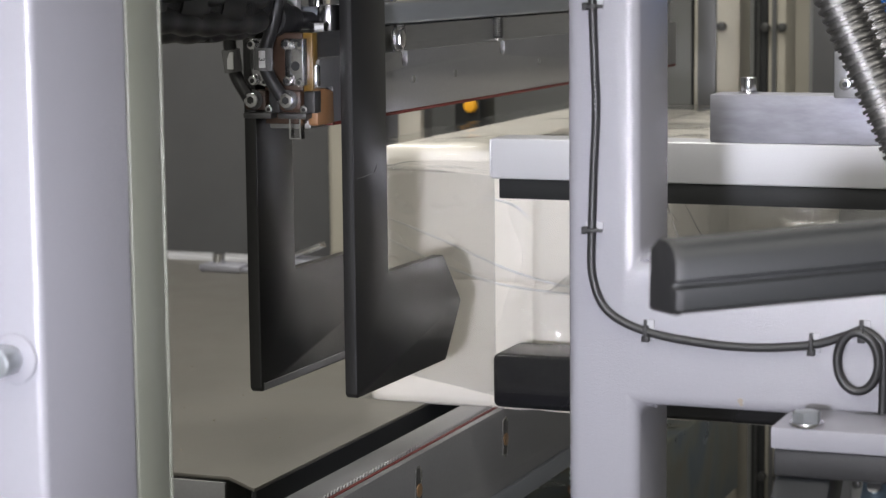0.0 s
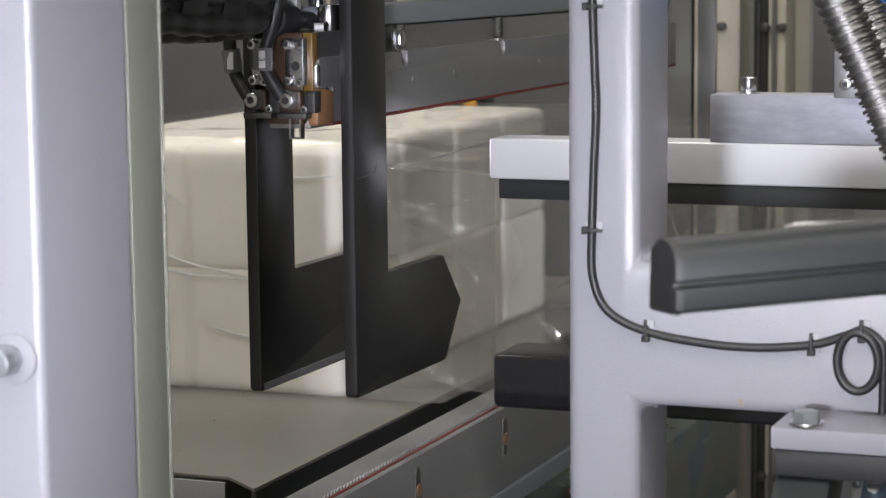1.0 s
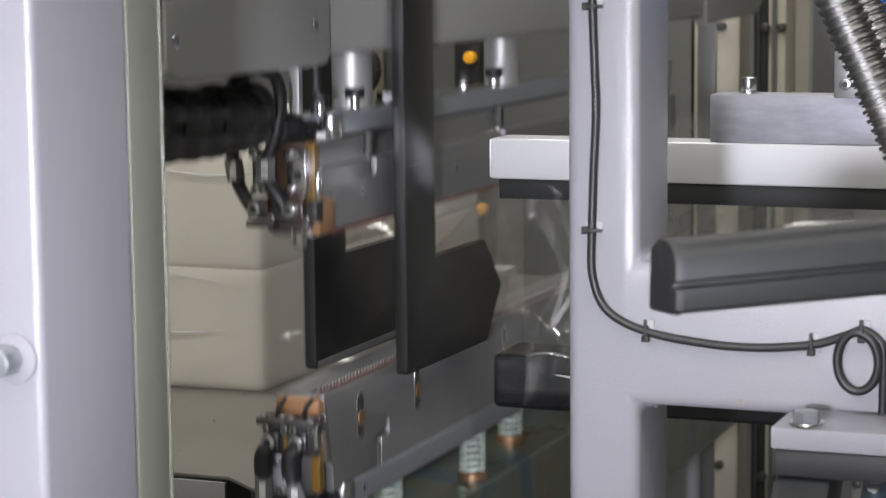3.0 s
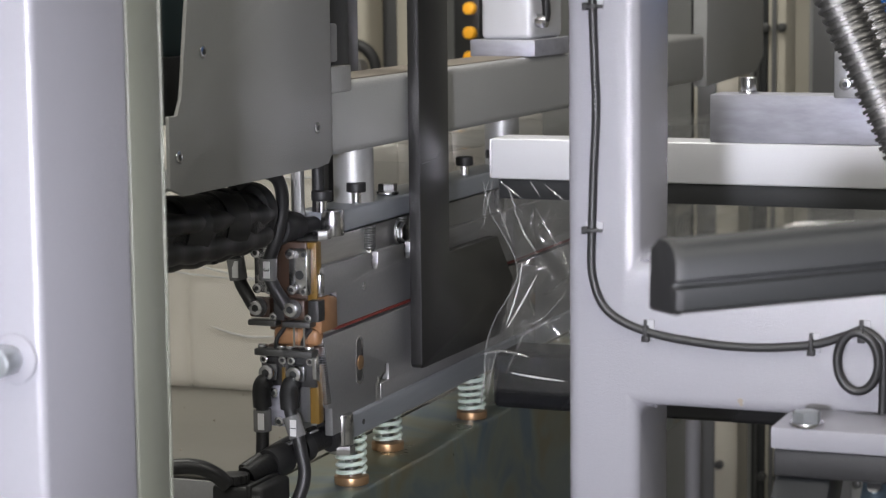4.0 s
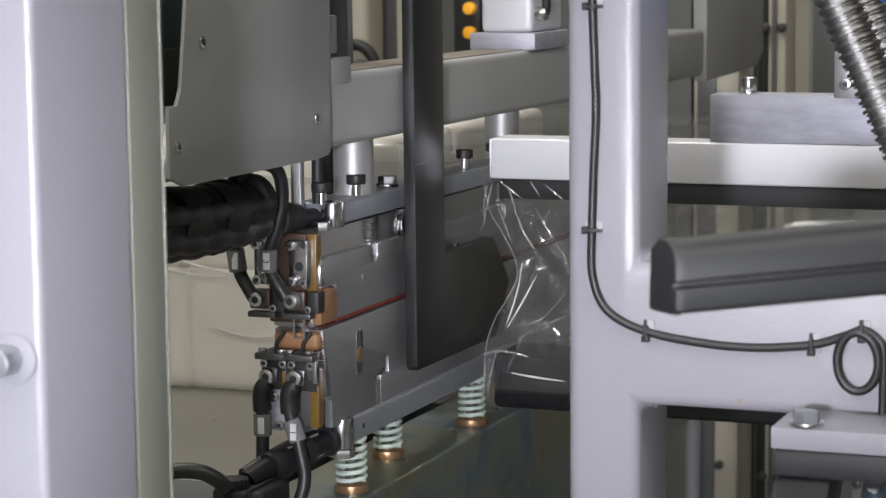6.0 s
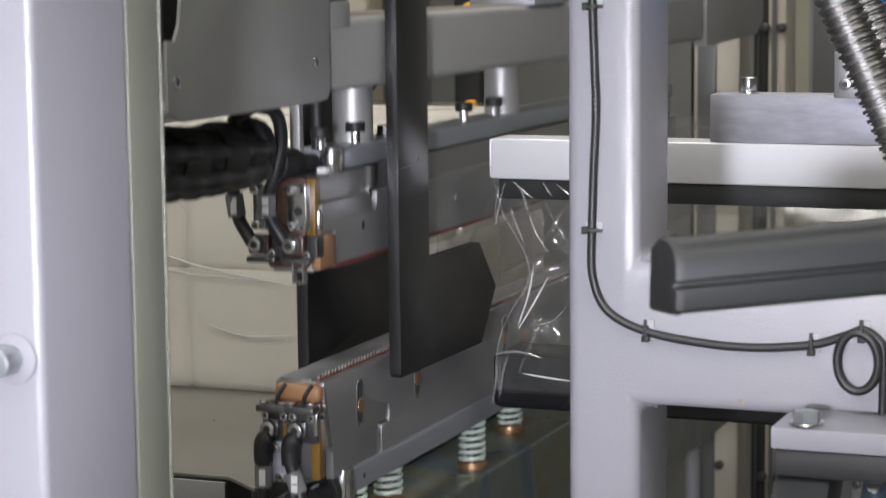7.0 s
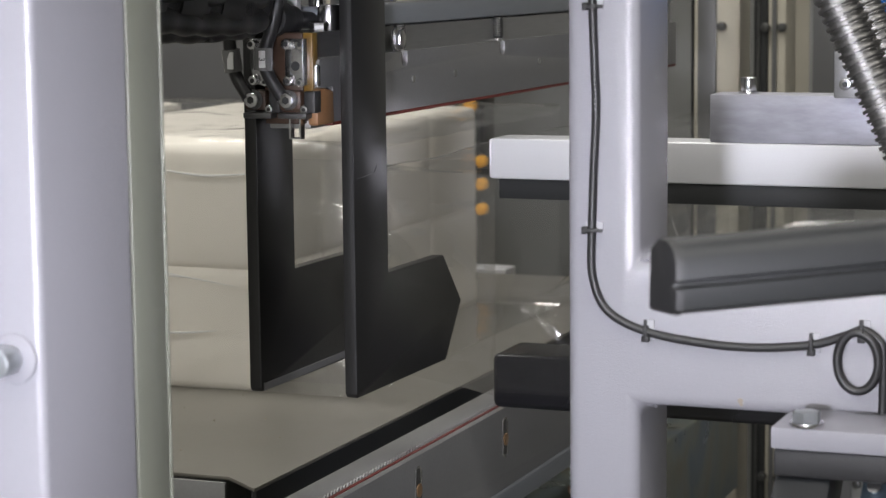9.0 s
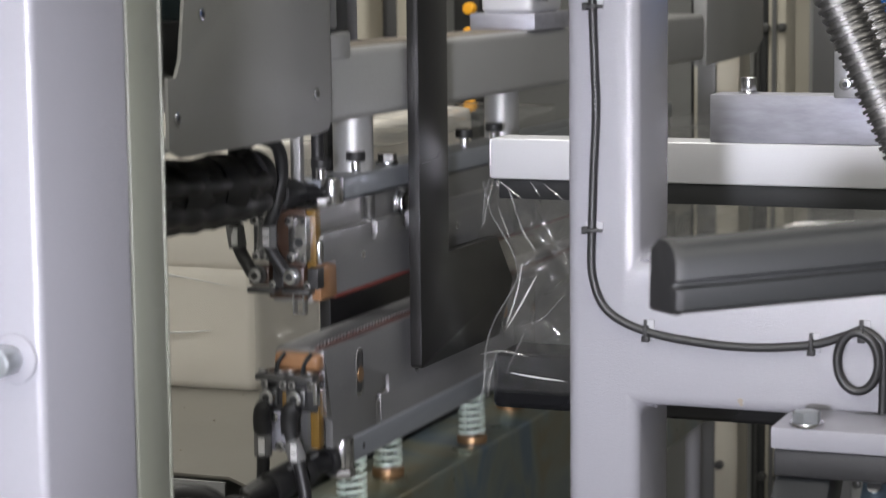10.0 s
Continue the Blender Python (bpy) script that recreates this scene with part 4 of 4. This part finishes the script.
    marked_cable(t, [(-.7045, 1.412, 1.080), (-.7045, 1.412, 1.068), (-.7045, 1.411, 1.045), (-.705, 1.410, 1.030), (-.702, 1.408, 1.005)], (-.7045, 1.412, 1.0690), (0, 0, -1))
    marked_cable(t, [(-.6823, 1.412, 1.079), (-.680, 1.412, 1.070), (-.676, 1.411, 1.060), (-.672, 1.409, 1.046), (-.6690, 1.407, 1.034), (-.6700, 1.404, 1.022), (-.675, 1.400, 1.008)], (-.6788, 1.412, 1.0660), (.35, 0, -1), "1")
    # loom, plug housing with a knurled cap, drain cable
    loom = part("cable_loom", tube(smooth_path([(-.6700, 1.456, 1.0515), (-.677, 1.444, 1.0490), (-.686, 1.420, 1.0440), (-.694, 1.395, 1.0390), (-.700, 1.375, 1.0340)], 8), .0085, 20), M_LOOM, t, "black cable loom")
    part("loom_stripe", tube([(-.6745, 1.4415, 1.0577), (-.6790, 1.430, 1.0553), (-.6850, 1.413, 1.0518)], .0011, 8), M_SLEEVE, loom, "thin glossy grey stripe along the loom")
    for a, c, r in (((-.6700, 1.456, 1.0515), (-.6725, 1.4510, 1.0505), .0120), ((-.6800, 1.436, 1.0470), (-.6830, 1.428, 1.0455), .0112), ((-.6880, 1.414, 1.0425), (-.6930, 1.398, 1.0395), .0118)):
        part("loom_collar", cyl(a, c, r, 24, bev=.0012), M_RUB, loom)
    part("second_cable", tube(smooth_path([(-.6790, 1.448, 1.0540), (-.689, 1.430, 1.0510), (-.699, 1.405, 1.0440), (-.707, 1.385, 1.0370)], 6), .0052, 14), M_CABLE, t)
    hs = part("plug_housing", box(-.716, -.6760, 1.352, 1.398, 1.000, 1.0335, .003, 3), M_RUB, t, "black square plug housing")
    part("housing_rib", box(-.6885, -.6845, 1.3505, 1.399, 1.000, 1.0355, .0012), M_RUB, hs)
    b = bmesh.new()
    for i, w in enumerate((.006, .004, .007, .005, .006)):
        box(-.6835 + i * .0013, -.6829 + i * .0013, 1.3514, 1.3519, 1.0285 - w * 1.6, 1.0285, bm=b)
    part("print_mark", b, M_SLEEVE, hs, "pale unreadable print on the housing")
    cap = part("plug_cap", cyl((-.7025, 1.362, 1.0335), (-.7025, 1.362, 1.0405), .0095, 24, bev=.001), M_RUB, t, "black knurled cap")
    b = bmesh.new()
    for i in range(16):
        a = 2 * math.pi * i / 16
        x, yy = -.7025 + .0095 * math.cos(a), 1.362 + .0095 * math.sin(a)
        merge(b, cyl((x, yy, 1.0340), (x, yy, 1.0400), .0011, 6))
    part("knurling", b, M_RUB, cap)
    part("drain_cable", tube(smooth_path([(-.7030, 1.352, 1.0340), (-.7090, 1.347, 1.0420), (-.7195, 1.340, 1.0485), (-.7368, 1.330, 1.0490), (-.760, 1.31, 1.043), (-.79, 1.29, 1.02)], 8), .0056, 14), M_CABLE, t)
    return t, car, cheek


# ---- gusset plates ----
def gusset_plate(x, bevelled):
    t = thing("gusset_plate", x - 0.004, 1.54, 1.086, "black anodised hook-shaped gusset plate hanging upright", "gusset plate", "pair of gusset plates")
    outl = [(1.4366, 1.0900), (1.4395, 1.0868), (1.4440, 1.0868), (1.6125, 1.0855), (1.6475, 1.1290), (1.6095, 1.1705), (1.4985, 1.1712), (1.4985, 1.60), (1.4366, 1.60)]
    part("blade", prism(outl, "x", x - .0095, x, .0011, 2), M_BLACK, t)
    if bevelled:
        part("bevelled_edge", prism([(x, 1.0930), (x + .0006, 1.0925), (x + .0006, 1.0880), (x, 1.0872)], "y", 1.4405, 1.611), M_PLATE, t, "bare grey bevelled lower edge")
    else:
        part("scratch", tube([(x + .0001, 1.4415, 1.2465), (x + .0001, 1.462, 1.2475), (x + .0001, 1.474, 1.2485), (x + .0001, 1.4785, 1.2535)], .0003, 6), M_EDGE, t)
    # The edge's reflected sheen is put into this lighter strip.
    part("front_edge", box(x - .0010, x + .0003, 1.4362, 1.4369, 1.0905, 1.60), M_EDGE, t, "front edge with its sheen painted as a lighter strip")
    return t


PLATES = [gusset_plate(-.6400, False), gusset_plate(-.7170, True)]
UPPER = upper_jaw()
LOWER, CARRIER, CHEEK = lower_jaw()


# ---- packs ----
def soft_pack_mesh(lx, ly, lz, seed):
    b = bmesh.new()
    bmesh.ops.create_cube(b, size=1)
    bmesh.ops.subdivide_edges(b, edges=b.edges[:], cuts=11, use_grid_fill=True)
    for v in b.verts:
        c = v.co * 2
        p = 22
        k = max(abs(c.x), abs(c.y), abs(c.z)) / (abs(c.x) ** p + abs(c.y) ** p + abs(c.z) ** p) ** (1 / p)
        q = c * k
        n = noise.noise(Vector((c.x * 1.7 + seed, c.y * 1.7, c.z * 1.7))) * 0.008 + noise.noise(Vector((c.x * 5 + seed, c.y * 5, c.z * 5))) * 0.003
        q *= 1 + n
        v.co = (q.x * lx / 2, q.y * ly / 2, q.z * lz / 2)
    me = bpy.data.meshes.new("soft_pack")
    b.to_mesh(me)
    b.free()
    me.materials.append(M_TISS)
    me.shade_smooth()
    return me


PACKS = [soft_pack_mesh(.1600, .1460, .1185, s) for s in (0.3, 4.1, 9.7)]


def sheet(fn, nu, nv):
    """A thin sheet from a function of (u, v) in 0..1."""
    b = bmesh.new()
    g = [[b.verts.new(fn(i / nu, j / nv)) for j in range(nv + 1)] for i in range(nu + 1)]
    for i in range(nu):
        for j in range(nv):
            b.faces.new((g[i][j], g[i + 1][j], g[i + 1][j + 1], g[i][j + 1]))
    return b


def crease(p, amp, s=30.0, seed=0.0):
    return amp * (noise.noise(Vector(p) * s + Vector((seed, 0, 0))) + 0.6 * abs(noise.noise(Vector(p) * s * 2.3 + Vector((0, seed, 0)))))


TAIL_FOLDS = [(.5, .03), (-.4, .06), (.25, .075), (-.15, .10), (.7, .10), (-.6, .14), (.2, .155), (-.3, .185), (.45, .175)]


def bundle():
    """Two by four by two soft packs in a loose clear film; the trailing end is at x = 0."""
    t = thing("tissue_bundle", 0, 1.80, 1.0083, "bundle of white paper-wrapped tissue packs in clear film", "tissue bundle", "bundles passing the jaws")
    for i in range(2):
        for j in range(4):
            for k in range(2):
                ob = new("tissue_pack", PACKS[(i + j * 2 + k) % 3])
                ob.parent = t
                ob.location = (-.0775 - i * .155, .0725 + j * .141, .0568 + k * .1125)
    def wrap(u, v):
        a = v * 4
        r = .004
        y0, y1, z0, z1 = -r, .568 + r, .0012, .228 + r
        if a < 1:
            y, z = y0, z0 + (z1 - z0) * a
        elif a < 2:
            y, z = y0 + (y1 - y0) * (a - 1), z1
        elif a < 3:
            y, z = y1, z1 - (z1 - z0) * (a - 2)
        else:
            y, z = y1 - (y1 - y0) * (a - 3), z0
        x = -.316 + .416 * u
        p = Vector((x, y, z))
        c = crease(p, .006, 9, 3.0) + crease(p, .0025, 30, 1.0)
        edge = max(0.0, (x - 0.01) / 0.09)
        if a < 1:
            y = min(y0, y0 - abs(c) - .002) + edge * .012
        elif a < 2:
            z = z1 + abs(c) - edge * .01
        return (x, y + 1.80, z + 1.0083)
    # White strands stand in for the specular streaks along the creases.
    for f in ([(-.314, .176), (-.24, .150), (-.15, .118), (-.02, .098)], [(-.314, .160), (-.24, .128), (-.17, .110), (-.06, .104)], [(-.20, .188), (-.17, .182), (-.15, .165)], [(-.13, .060), (-.09, .052), (-.04, .056)], [(-.10, .205), (-.05, .200), (.0, .203)]):
        pts = smooth_path([(x, 1.7945, z + 1.0083) for x, z in f], 8)
        n = len(pts) - 1
        part("film_crease", tube(pts, .001, 6, ridges=[.0002 + .0010 * math.sin(math.pi * i / n) for i in range(n + 1)]), M_SHINE, t, "film crease with its highlight modelled as a white strand")
    def tail(u, v):
        x, z = .004 + .126 * u, .012 + .205 * v
        f = 0.0
        for k in range(9):
            a, z0 = TAIL_FOLDS[k]
            d = abs((z - z0) - a * (x - .004))
            f += .005 * max(0.0, 1 - d / .012)
        return (x, 1.7945 - f * min(1, u * 3) + .014 * u + crease((x, 0, z), .003, 22, 6), z + 1.0083)
    part("film_tail", sheet(tail, 60, 80), M_CRUMP, t, "creased open end of the film sleeve", 180)
    part("film_wrap", sheet(wrap, 60, 96), M_FILM, t, "clear creased film sleeve", 180)
    return t


PACK_A = bundle()
PACK_B = copy_thing(PACK_A, pose(0, 1.80, 1.0083))


# ---- film between the forming shoe and the jaws ----
def side_film():
    t = thing("film_tube", -0.5, 1.69, 1.03, "clear plastic film tube drawn over the forming shoe", "film")
    # long drawn folds that run from the jaw's gusset towards the rail and the shoe
    RIDGES = [((-.615, 1.102), (-.588, 1.150), .0042), ((-.612, 1.098), (-.572, 1.140), .0030), ((-.616, 1.106), (-.603, 1.160), .0030), ((-.604, 1.170), (-.575, 1.222), .0028), ((-.625, 1.195), (-.600, 1.224), .0030),
              ((-.590, 1.185), (-.560, 1.150), .0024), ((-.613, 1.064), (-.600, 1.095), .0030), ((-.600, 1.085), (-.560, 1.118), .0026), ((-.540, 1.10), (-.50, 1.17), .0025), ((-.560, 1.20), (-.50, 1.12), .0022)]

    def fade_at(r, z):
        return math.exp(-r * 7.5) * 1.4 * min(1.0, max(0.15, (z - 1.07) / .03))

    def near(u, v):
        z = 1.046 + .178 * v
        left = -.632 + .029 * math.exp(-((z - 1.160) / .030) ** 2) + .016 * math.exp(-((z - 1.215) / .03) ** 2) + .008 * math.exp(-((z - 1.115) / .02) ** 2)
        x = left + (-.13 - left) * u * u
        dx, dz = x + .675, z - 1.135
        r = math.hypot(dx, dz)
        th = math.atan2(dz, dx)
        wob = noise.noise(Vector((th * 2.3, r * 9, 1.7)))
        fold = (1 - abs(math.sin(th * 7 + wob * 3.0))) ** 2 * .006 + (1 - abs(math.sin(th * 19 + wob * 5 + r * 14))) ** 3 * .002
        for (ax, az), (bx, bz), h in RIDGES:
            k = max(0.0, min(1.0, ((x - ax) * (bx - ax) + (z - az) * (bz - az)) / ((bx - ax) ** 2 + (bz - az) ** 2)))
            gap = math.hypot(x - ax - k * (bx - ax), z - az - k * (bz - az))
            fold += .65 * h * max(0.0, 1 - gap / .011) / max(fade_at(r, z), .2)
        fade = fade_at(r, z)
        pull = .012 * math.exp(-(dz / .05) ** 2) * math.exp(-(x + .632) * 22)
        return (x, 1.689 - fold * fade + pull + crease((x, 0, z), .0015, 12, 2), z)
    part("near_side", sheet(near, 120, 90), M_TAUT, t, "creased clear film", 180)
    def upper(u, v):
        p = Vector((-.628 + .5 * u, 1.70 + .66 * v, 1.236))
        return (p.x, p.y, p.z + crease(p, .002, 12, 5))
    part("top_side", sheet(upper, 50, 60), M_FILM, t, "", 180)
    return t


side_film()


def film_gusset():
    t = thing("film_gusset", -.60, 1.66, 1.04, "gathered clear film gusset with drawn folds and modelled highlights", "film")
    def fn(u, v):
        z = 1.050 + .172 * v
        left = -.634 + .031 * math.exp(-((z - 1.150) / .040) ** 2)
        x = left + (-.555 - left) * u
        f = 0.0
        for ax, az, bx, bz in ((-.615, 1.102, -.588, 1.150), (-.616, 1.106, -.603, 1.160), (-.604, 1.170, -.575, 1.222), (-.625, 1.195, -.600, 1.224), (-.613, 1.064, -.600, 1.095), (-.590, 1.185, -.560, 1.150)):
            k = max(0.0, min(1.0, ((x - ax) * (bx - ax) + (z - az) * (bz - az)) / ((bx - ax) ** 2 + (bz - az) ** 2)))
            f += .004 * max(0.0, 1 - math.hypot(x - ax - k * (bx - ax), z - az - k * (bz - az)) / .010)
        return (x, 1.6815 - f + crease((x, 0, z), .003, 26, 9), z)
    part("panel", sheet(fn, 50, 80), M_CRUMP, t, "creased clear film", 180)
    part("hem", tube([fn(0, i / 40) for i in range(41)], .0006, 6), M_CREASE, t, "bright cut edge of the film")
    # Thin pale strands model the highlights on the folds and over the shoe.
    folds = [([(-.6276, 1.226), (-.6320, 1.2109), (-.6345, 1.1890)], .6), ([(-.5949, 1.2143), (-.5804, 1.187), (-.5636, 1.1622)], .35), ([(-.6100, 1.2091), (-.5974, 1.1934)], .3),
             ([(-.6001, 1.1561), (-.6052, 1.1301), (-.6143, 1.1038)], .7), ([(-.5879, 1.1458), (-.6003, 1.1233), (-.6138, 1.1014)], 1.0), ([(-.598, 1.0976), (-.6105, 1.0733), (-.6141, 1.0637)], .6),
             ([(-.6300, 1.0744), (-.6320, 1.0479)], .5), ([(-.6106, 1.0639), (-.5884, 1.0614), (-.564, 1.0596)], .9), ([(-.5637, 1.132), (-.5833, 1.1101), (-.6004, 1.1045)], .35)]
    for f, w in folds:
        pts = smooth_path([(x, 1.6830, z) for x, z in f], 6)
        n = len(pts) - 1
        part("fold", tube(pts, .001, 8, ridges=[.0002 + .0007 * w * math.sin(math.pi * i / n) for i in range(n + 1)]), M_CREASE if w < .65 else M_SHINE, t, "film fold with its highlight modelled as a thin strand")
    rail_folds = [[(-.6105, 1.2245), (-.6008, 1.2174), (-.5927, 1.2113)], [(-.5849, 1.2252), (-.5801, 1.218), (-.5768, 1.2136)], [(-.5734, 1.2237), (-.5625, 1.2153), (-.5554, 1.2097)],
                  [(-.6047, 1.221), (-.6009, 1.212), (-.5976, 1.2006)], [(-.6168, 1.2243), (-.6218, 1.2067), (-.6254, 1.1882)], [(-.613, 1.2047), (-.6069, 1.1888), (-.6011, 1.1753)],
                  [(-.5961, 1.1984), (-.5914, 1.1848), (-.5795, 1.1669)], [(-.6239, 1.0767), (-.6265, 1.0578), (-.6292, 1.0412)], [(-.614, 1.0866), (-.62, 1.0676), (-.6232, 1.0463)], [(-.6288, 1.0821), (-.6091, 1.086), (-.5848, 1.0818)]]
    for k, f in enumerate(rail_folds):
        pts = smooth_path([(x, 1.6610, z) for x, z in f], 6)
        n = len(pts) - 1
        part("fold", tube(pts, .001, 8, ridges=[.0002 + (.0009, .0005, .0006)[k % 3] * math.sin(math.pi * i / n) for i in range(n + 1)]), M_CREASE, t, "film fold with its highlight modelled as a thin strand")
    return t


GUSSET = film_gusset()


def top_flap():
    t = thing("film_flap", -.622, 2.0, 1.226, "creased clear film panel under the guide rail", "film")
    def fn(u, v):
        x = -.622 - .118 * u
        y = 1.70 + .62 * v
        p = Vector((x, y, 0))
        return (x, y, 1.226 + crease(p, .003, 9, 7) * min(1, u * 4))
    part("panel", sheet(fn, 30, 90), M_FILM, t, "", 180)
    part("hem", tube([fn(1, i / 40) for i in range(41)], .0006, 6), M_CREASE, t, "bright cut edge of the film")
    return t


def near_flap():
    t = thing("film_flap", -.630, 1.700, 1.04, "creased clear film gusset panel beside the forming shoe", "film")
    def fn(u, v):
        x = -.630 - .15 * u
        z = 1.040 + .185 * v
        p = Vector((x, 0, z))
        return (x, 1.700 + .09 * u * 1.0 + crease(p, .004, 10, 11) * min(1, u * 4), z)
    part("panel", sheet(fn, 40, 50), M_FILM, t, "", 180)
    part("hem", tube([fn(1, i / 40) for i in range(41)], .0006, 6), M_CREASE, t, "bright cut edge of the film")
    return t


TOP_FLAP, NEAR_FLAP = top_flap(), near_flap()


def film_bulge():
    t = thing("film_bulge", -.40, 2.0, 1.235, "clear film bulging upward behind the clamp block", "film")
    def fn(u, v):
        a, b = 2 * u - 1, 2 * v - 1
        h = max(0.0, (1 - abs(a) ** 3) * (1 - b * b))
        p = Vector((-.40 + .21 * a, 2.0 + .24 * b, 1.238 + .082 * h ** .6))
        return (p.x, p.y, p.z + crease(p, .003, 14, 4) * h)
    part("panel", sheet(fn, 50, 50), M_FILM, t, "", 180)
    part("crest_fold", tube([fn(.12 + .76 * i / 40, .5) for i in range(41)], .0007, 6), M_CREASE, t, "pale fold along the crest")
    return t


BULGE = film_bulge()


# ---- what moves ----
def motions():
    up = [(0, 168), (2.5, 168), (2.6, 172), (2.7, 186), (2.8, 225), (2.9, 285), (3.0, 360), (3.1, 435), (3.2, 482), (3.35, 520), (3.6, 532), (4.0, 536), (4.6, 536), (5.0, 530), (5.4, 521), (6.5, 521), (6.65, 518), (6.8, 497), (6.9, 465),
          (7.0, 423), (7.1, 377), (7.2, 332), (7.3, 289), (7.4, 246), (7.5, 208), (7.6, 182), (7.7, 171), (7.8, 168), (9.5, 168), (9.6, 190), (9.7, 240), (9.8, 340), (9.9, 425), (10.0, 478)]
    x, y, z = UPPER.location
    walk(UPPER, [(t, pose(x, y, z + (521 - p) * .0004065)) for t, p in up])
    low = [(0, 325), (2.5, 325), (2.6, 318), (2.7, 300), (2.8, 250), (2.9, 190), (3.0, 120), (3.1, 65), (3.2, 38), (3.35, 8), (3.6, -6), (4.0, -7.5), (4.6, -7.5), (5.0, -7.5), (5.4, 0), (6.5, 0), (6.65, 8), (6.8, 35), (6.9, 62), (7.0, 96), (7.1, 127), (7.2, 168), (7.3, 222), (7.4, 275), (7.5, 311),
           (7.6, 321), (7.7, 325), (7.8, 325), (9.5, 325), (9.6, 300), (9.7, 245), (9.8, 165), (9.9, 95), (10.0, 38)]
    x, y, z = LOWER.location
    walk(LOWER, [(t, pose(x, y, z - p * .0004)) for t, p in low])
    walk(CARRIER, [(t, pose(0, 0, s)) for t, s in ((0, 0), (3.2, 0), (3.5, .0033), (4.0, .0033), (4.6, .0033), (5.0, .0007), (5.4, 0), (10.0, 0))])
    walk(CHEEK, [(t, pose(0, 0, s)) for t, s in ((0, 0), (3.2, 0), (3.5, -.0092), (4.0, -.0090), (4.6, -.0088), (5.0, -.0082), (5.4, 0), (10.0, 0))])
    shift = [(0, 0), (2.45, 0), (2.6, .003), (2.7, .010), (2.8, .03), (2.9, .062), (3.0, .095), (3.1, .116), (3.2, .124), (4.0, .125), (4.6, .125), (5.0, .121), (5.5, .115), (6.5, .115), (6.8, .101), (7.0, .082), (7.1, .065), (7.2, .048), (7.3, .031), (7.4, .018),
             (7.5, .009), (7.65, .003), (7.8, 0), (9.4, 0), (9.5, .007), (9.6, .022), (9.7, .056), (9.8, .092), (9.9, .114), (10.0, .124)]
    for pl in PLATES:
        x, y, z = pl.location
        walk(pl, [(t, pose(x, y + s, z)) for t, s in shift])
    # trailing end of each bundle along the deck
    run_a = [(0, -.478), (.1, -.497), (.2, -.520), (.3, -.549), (.4, -.588), (.5, -.632), (.6, -.6777), (.7, -.716), (.8, -.748), (.9, -.782), (1.0, -.817), (1.1, -.850), (1.2, -.877), (1.3, -.898), (1.5, -.916), (1.8, -.919), (2.7, -.919), (2.9, -.912), (3.3, -.84), (3.6, -.820), (3.8, -.818),
             (7.9, -.818), (8.0, -.822), (8.1, -.838), (8.2, -.868), (8.3, -.918), (8.4, -.975), (8.5, -1.035), (8.7, -1.15), (9.0, -1.28), (9.3, -1.36), (10.0, -1.40)]
    run_b = [(0, .36), (7.3, .36), (7.5, .20), (7.6, .07), (7.7, -.08), (7.8, -.22), (7.9, -.335), (8.0, -.41), (8.1, -.472), (8.2, -.522), (8.3, -.572), (8.4, -.622), (8.5, -.6777), (8.6, -.728), (8.7, -.766), (8.8, -.812), (8.9, -.865), (9.0, -.900), (9.2, -.917), (9.5, -.919), (9.7, -.917), (10.0, -.905)]
    for ob, run in ((PACK_A, run_a), (PACK_B, run_b)):
        walk(ob, [(t, pose(s, 1.80, 1.0083)) for t, s in run])
    # film: lies open along the packs, drawn down and in as the jaws close
    close = [(0, 0), (2.55, 0), (2.75, .12), (2.9, .45), (3.05, .85), (3.2, 1), (6.7, 1), (7.0, .92), (7.3, .8), (7.8, .72), (7.95, .3), (8.1, 0), (9.5, 0), (9.65, .2), (9.8, .6), (9.95, .95), (10.0, 1)]
    x, y, z = BULGE.location
    walk(BULGE, [(t, pose(x, y, z - .080 * s)) for t, s in ((0, 1.5), (6.9, 1.5), (7.15, .7), (7.35, .1), (7.5, 0), (7.7, .1), (7.9, .7), (8.05, 1.5), (10.0, 1.5))])
    x, y, z = GUSSET.location
    walk(GUSSET, [(t, pose(x + .125 * (1 - c), y + .012 * (1 - c), z)) for t, c in close])
    x, y, z = TOP_FLAP.location
    walk(TOP_FLAP, [(t, pose(x, y, z, 0, -66 * c, 0)) for t, c in close])
    x, y, z = NEAR_FLAP.location
    walk(NEAR_FLAP, [(t, pose(x, y + .10 * c, z, 0, 0, -10 * c)) for t, c in close])


motions()
